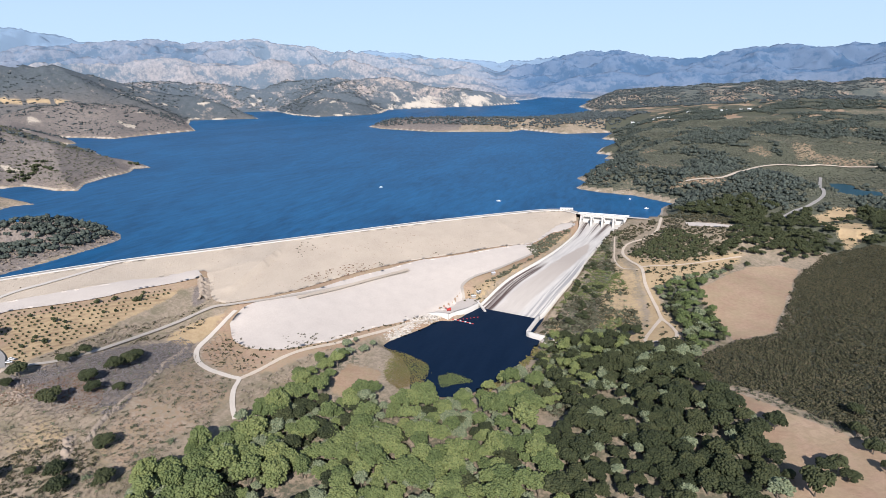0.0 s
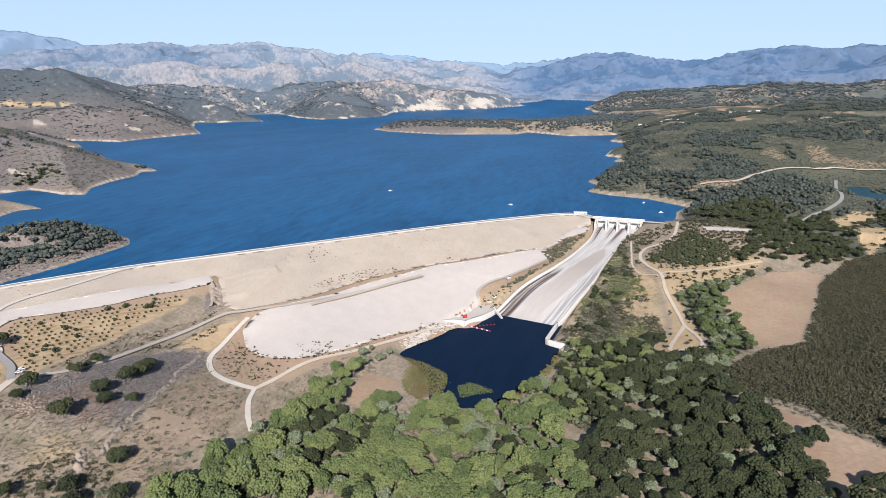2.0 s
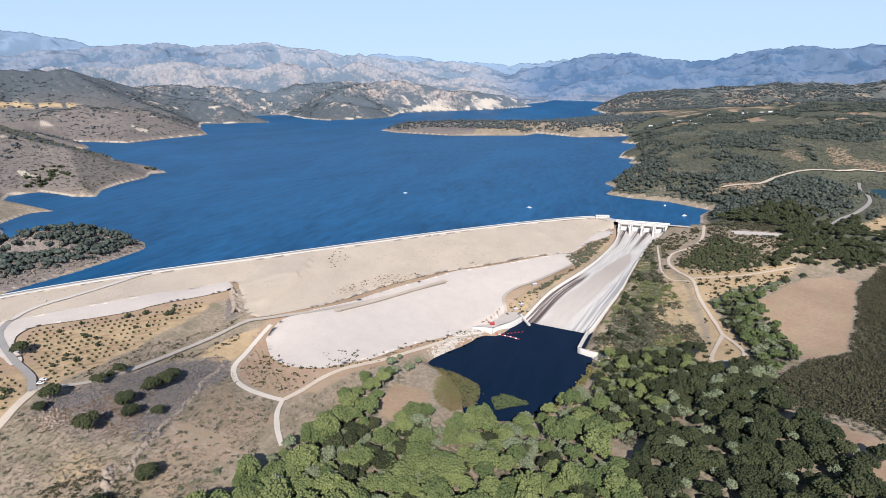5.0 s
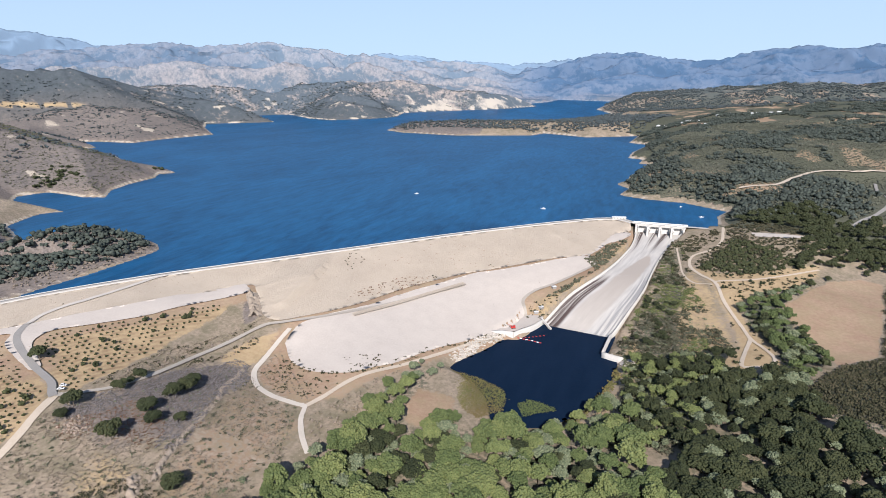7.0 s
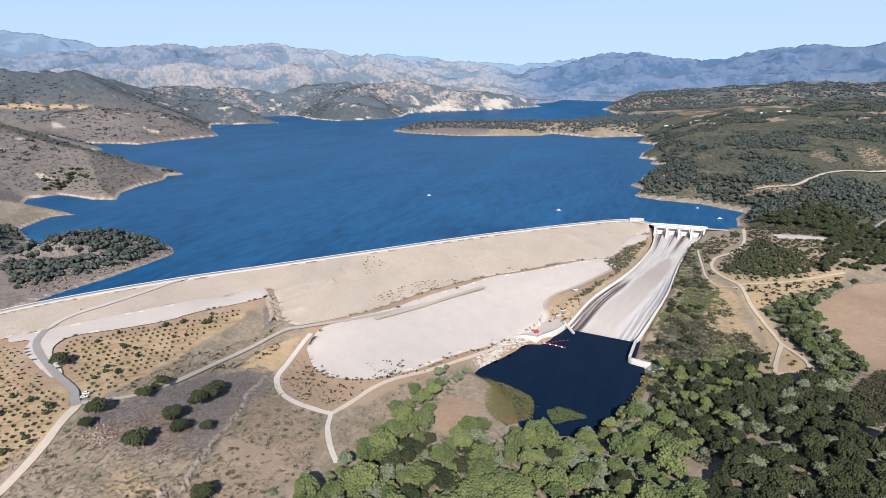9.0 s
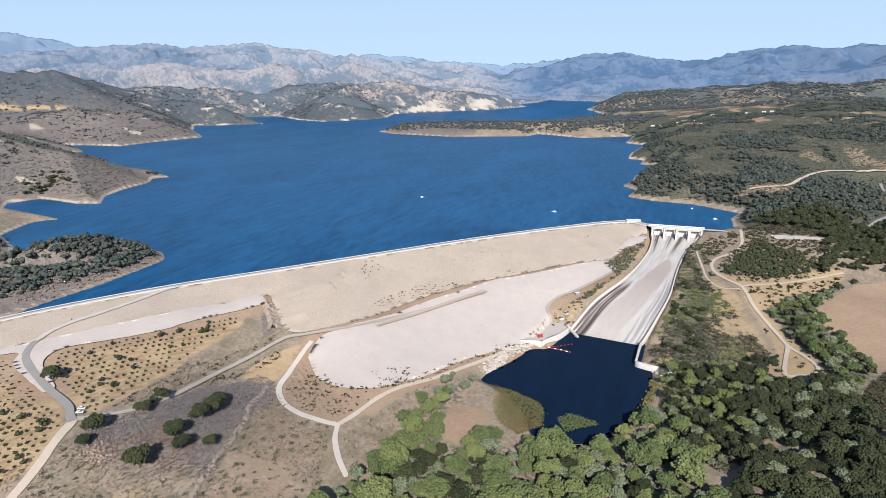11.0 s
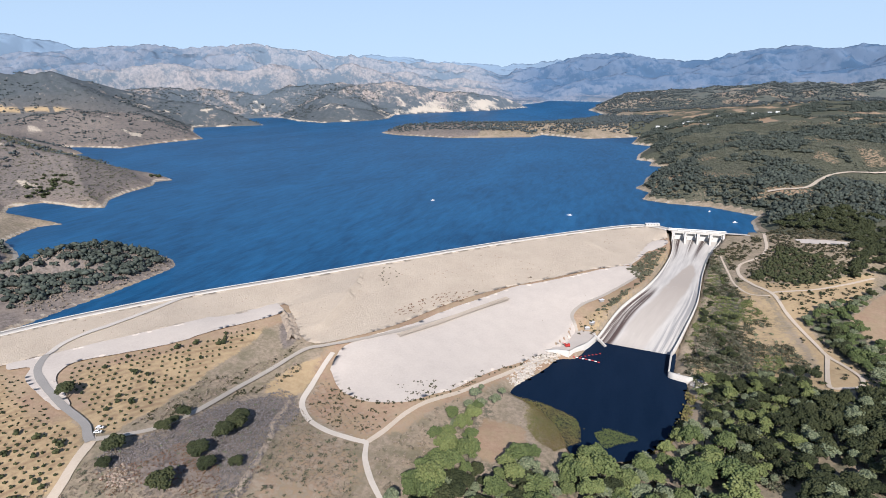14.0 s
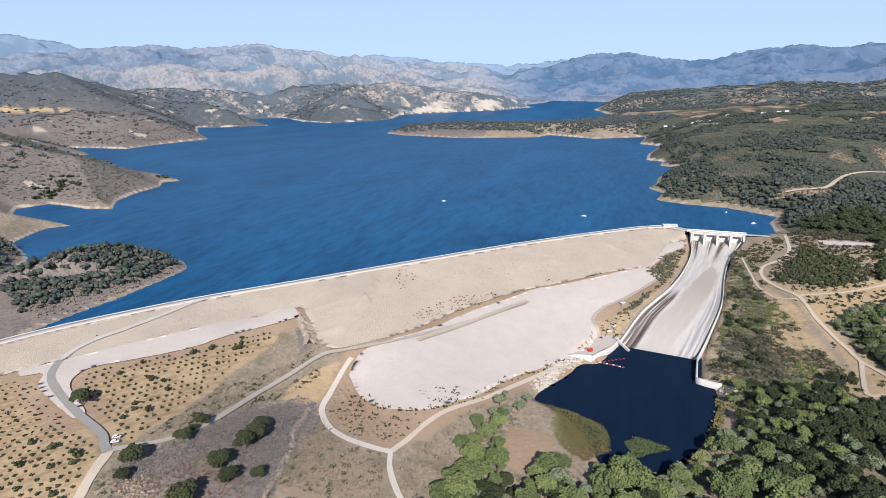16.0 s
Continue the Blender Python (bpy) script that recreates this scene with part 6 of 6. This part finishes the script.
def pick_up(x, y, turn, label):
    car = tagged(new("parked_car"), label, "car", "white cars parked at the road fork")
    car.matrix_basis = pose(x, y, float(at_height(x, y)) + 1.35, 0, 0, turn)
    bm = bmesh.new()
    box(bm, (-2.4, -0.95, 0.45), (2.4, 0.95, 1.05), None, 0.15)
    part("body", bm, M_WHITE, car)
    bm = bmesh.new()
    prof = [(-1.9, 1.05), (-1.4, 1.75), (0.6, 1.8), (1.3, 1.05)]
    a = [bm.verts.new((px, -0.8, pz)) for px, pz in prof]
    b = [bm.verts.new((px, 0.8, pz)) for px, pz in prof]
    bm.faces.new(a[::-1])
    bm.faces.new(b)
    for k in range(4):
        bm.faces.new((a[k], a[(k + 1) % 4], b[(k + 1) % 4], b[k]))
    cabin = part("cabin", bm, M_WHITE, car)
    for y0 in (-0.83, 0.81):
        bm = bmesh.new()
        box(bm, (-1.3, y0, 1.15), (0.7, y0 + 0.02, 1.62))
        part("side_window", bm, M_GLASSY, cabin, "dark side window")
    bm = bmesh.new()
    box(bm, (-0.45, -0.7, 0), (0.45, 0.7, 0.03), Matrix.Translation((0.98, 0, 1.43)) @ Matrix.Rotation(radians(47), 4, "Y"))
    part("windscreen", bm, M_GLASSY, cabin, "dark windscreen")
    for wx in (-1.5, 1.5):
        for wy in (-0.85, 0.85):
            bm = bmesh.new()
            bmesh.ops.create_cone(bm, cap_ends=True, segments=14, radius1=0.38, radius2=0.38, depth=0.26, matrix=Matrix.Translation((wx, wy, 0.38)) @ Matrix.Rotation(radians(90), 4, "X"))
            part("wheel", bm, M_BLACK, car, "black tyre")
    return car


pick_up(-429.5, 240.5, 20, "white car parked beside the road")
pick_up(-426.5, 236.5, 28, "white car parked on the verge")


def boat(x, y, turn, size, label):
    b = tagged(new("motor_boat"), label, "boat", "boats out on the lake")
    b.matrix_basis = pose(x, y, 0.05, 0, 0, turn)
    bm = bmesh.new()
    rows = []
    for z, k in ((-0.2, 0.7), (0.9, 1.0)):
        rows.append([bm.verts.new((px * size * k, py * size * k, z)) for px, py in ((-0.5, -0.18), (0.2, -0.2), (0.55, 0), (0.2, 0.2), (-0.5, 0.18))])
    bm.faces.new(rows[0][::-1])
    bm.faces.new(rows[1])
    for k in range(5):
        bm.faces.new((rows[0][k], rows[0][(k + 1) % 5], rows[1][(k + 1) % 5], rows[1][k]))
    part("hull", bm, M_WHITE, b)
    bm = bmesh.new()
    box(bm, (-0.2 * size, -0.12 * size, 0.9), (0.12 * size, 0.12 * size, 2.1), None, 0.15)
    part("cabin", bm, M_WHITE, b)
    bm = bmesh.new()
    box(bm, (0.1 * size, -0.11 * size, 1.3), (0.125 * size, 0.11 * size, 1.9))
    part("windscreen", bm, M_GLASSY, b)


boat(-212, 858, 170, 9, "white motor boat on open water")
boat(-452, 918, 30, 8, "small white boat far from shore")
boat(13, 867, 10, 7, "small white boat near the bridge")
boat(-13, 931, 60, 6, "small white boat by the far shore")

crane = tagged(new("red_machine"), "red lifting machine standing on the basin wall", "machine")
crane.matrix_basis = pose(-170, 499, float(at_height(-170, 499)) + 0.8, 0, 0, 30)
bm = bmesh.new()
box(bm, (-2.2, -1.3, 0.5), (2.2, 1.3, 1.8), None, 0.15)
part("body", bm, M_RED, crane)
bm = bmesh.new()
box(bm, (0.2, -1.2, 1.8), (2.0, 0.2, 3.2), None, 0.15)
part("cab", bm, M_RED, crane)
bm = bmesh.new()
box(bm, (-4.5, -0.25, -0.25), (0, 0.25, 0.25), Matrix.Translation((-0.5, 0.5, 2.0)) @ Matrix.Rotation(radians(28), 4, "Y"), 0.05)
part("boom", bm, M_RED, crane)
for y0 in (-1.4, 0.9):
    bm = bmesh.new()
    box(bm, (-2.3, y0, 0), (2.3, y0 + 0.5, 0.7), None, 0.2)
    part("track", bm, M_BLACK, crane, "black crawler track")

buoy_line = tagged(new("buoy_line"), "line of red and white floats on the pool", "buoys")
for k, (x, y) in enumerate(resample(np.array([(-163, 492), (-156, 491), (-149, 490), (-141, 488)], float), 9)):
    bm = bmesh.new()
    bmesh.ops.create_cone(bm, cap_ends=True, segments=10, radius1=0.55, radius2=0.55, depth=1.9, matrix=Matrix.Translation((x, y, -46.9)) @ Matrix.Rotation(radians(90), 4, "Y"))
    part("float", bm, M_RED if k % 2 == 0 else M_WHITE, buoy_line)
buoy_line = tagged(new("buoy_line"), "second line of red floats on the pool", "buoys")
for k, (x, y) in enumerate(resample(np.array([(-160, 493), (-154, 496), (-147, 501), (-141, 505)], float), 7)):
    bm = bmesh.new()
    bmesh.ops.create_cone(bm, cap_ends=True, segments=10, radius1=0.4, radius2=0.4, depth=1.4, matrix=Matrix.Translation((x, y, -46.9)) @ Matrix.Rotation(radians(90), 4, "Y"))
    part("float", bm, M_RED, buoy_line)
ramp = tagged(new("flow_deflector"), "white concrete deflector at the chute's foot", "concrete block")
bm = bmesh.new()
pts3 = [Vector((-149, 532, -41)), Vector((-137, 521, -46.6))]
dv = pts3[1] - pts3[0]
box(bm, (-dv.length / 2, -0.9, -1.2), (dv.length / 2, 0.9, 1.2), Matrix.Translation((pts3[0] + pts3[1]) / 2) @ dv.to_track_quat("X", "Z").to_matrix().to_4x4(), 0.2)
part("block", bm, M_CONCRETE, ramp)
# made-up tank shape in place of a small dark blue object that is no tank
tank = tagged(new("water_tank"), "tank-shaped stand-in for a dark blue object beside the loop trail", "tank")
tank.matrix_basis = pose(38, 440, float(at_height(38, 440)), 0, 0, 0)
bm = bmesh.new()
bmesh.ops.create_cone(bm, cap_ends=True, segments=28, radius1=4.2, radius2=4.2, depth=3.4, matrix=Matrix.Translation((0, 0, 1.5)))
part("shell", bm, M_NAVY, tank)
bm = bmesh.new()
bmesh.ops.create_cone(bm, cap_ends=True, segments=28, radius1=4.4, radius2=0.4, depth=0.8, matrix=Matrix.Translation((0, 0, 3.6)))
part("roof", bm, M_NAVY, tank)
for x, y, turn in ((-156, 540, 20), (-152, 546, 60), (-146, 584, 40)):
    s = tagged(new("storage_shed"), "small grey shed beside the spillway wall", "shed", "sheds beside the spillway")
    s.matrix_basis = pose(x, y, float(at_height(x, y)) - 0.1, 0, 0, turn)
    bm = bmesh.new()
    box(bm, (-2.2, -1.5, 0), (2.2, 1.5, 2.4))
    part("wall", bm, M_ROAD, s)
    bm = bmesh.new()
    box(bm, (-2.5, -1.8, 2.4), (2.5, 1.8, 2.65), None, 0.05)
    part("roof", bm, M_WHITE, s)
for k, (x, y) in enumerate([(-34, 2163), (15, 2030), (28, 2034), (40, 2040), (75, 1917), (220, 2113), (299, 2258), (328, 2284), (-60, 2230), (120, 2090), (60, 2010), (170, 2200), (250, 2190)]):
    c = tagged(new("camp_cabin"), "small white cabin among lakeside oaks", "cabin", "cabins of the lakeside camp")
    c.matrix_basis = pose(x, y, float(at_height(x, y)) + 0.5, 0, 0, 25 * k)
    bm = bmesh.new()
    box(bm, (-6, -3, -1.5), (6, 3, 3.4))
    part("wall", bm, M_WHITE, c)
    bm = bmesh.new()
    for px, pz in ((0, 0),):
        ridge = [bm.verts.new(q) for q in ((-6.5, -3.6, 3.3), (6.5, -3.6, 3.3), (6.5, 0, 5.0), (-6.5, 0, 5.0), (6.5, 3.6, 3.3), (-6.5, 3.6, 3.3))]
        bm.faces.new(ridge[:4])
        bm.faces.new((ridge[3], ridge[2], ridge[4], ridge[5]))
        bm.faces.new((ridge[0], ridge[3], ridge[5]))
        bm.faces.new((ridge[1], ridge[4], ridge[2]))
    part("roof", bm, M_WHITE, c)
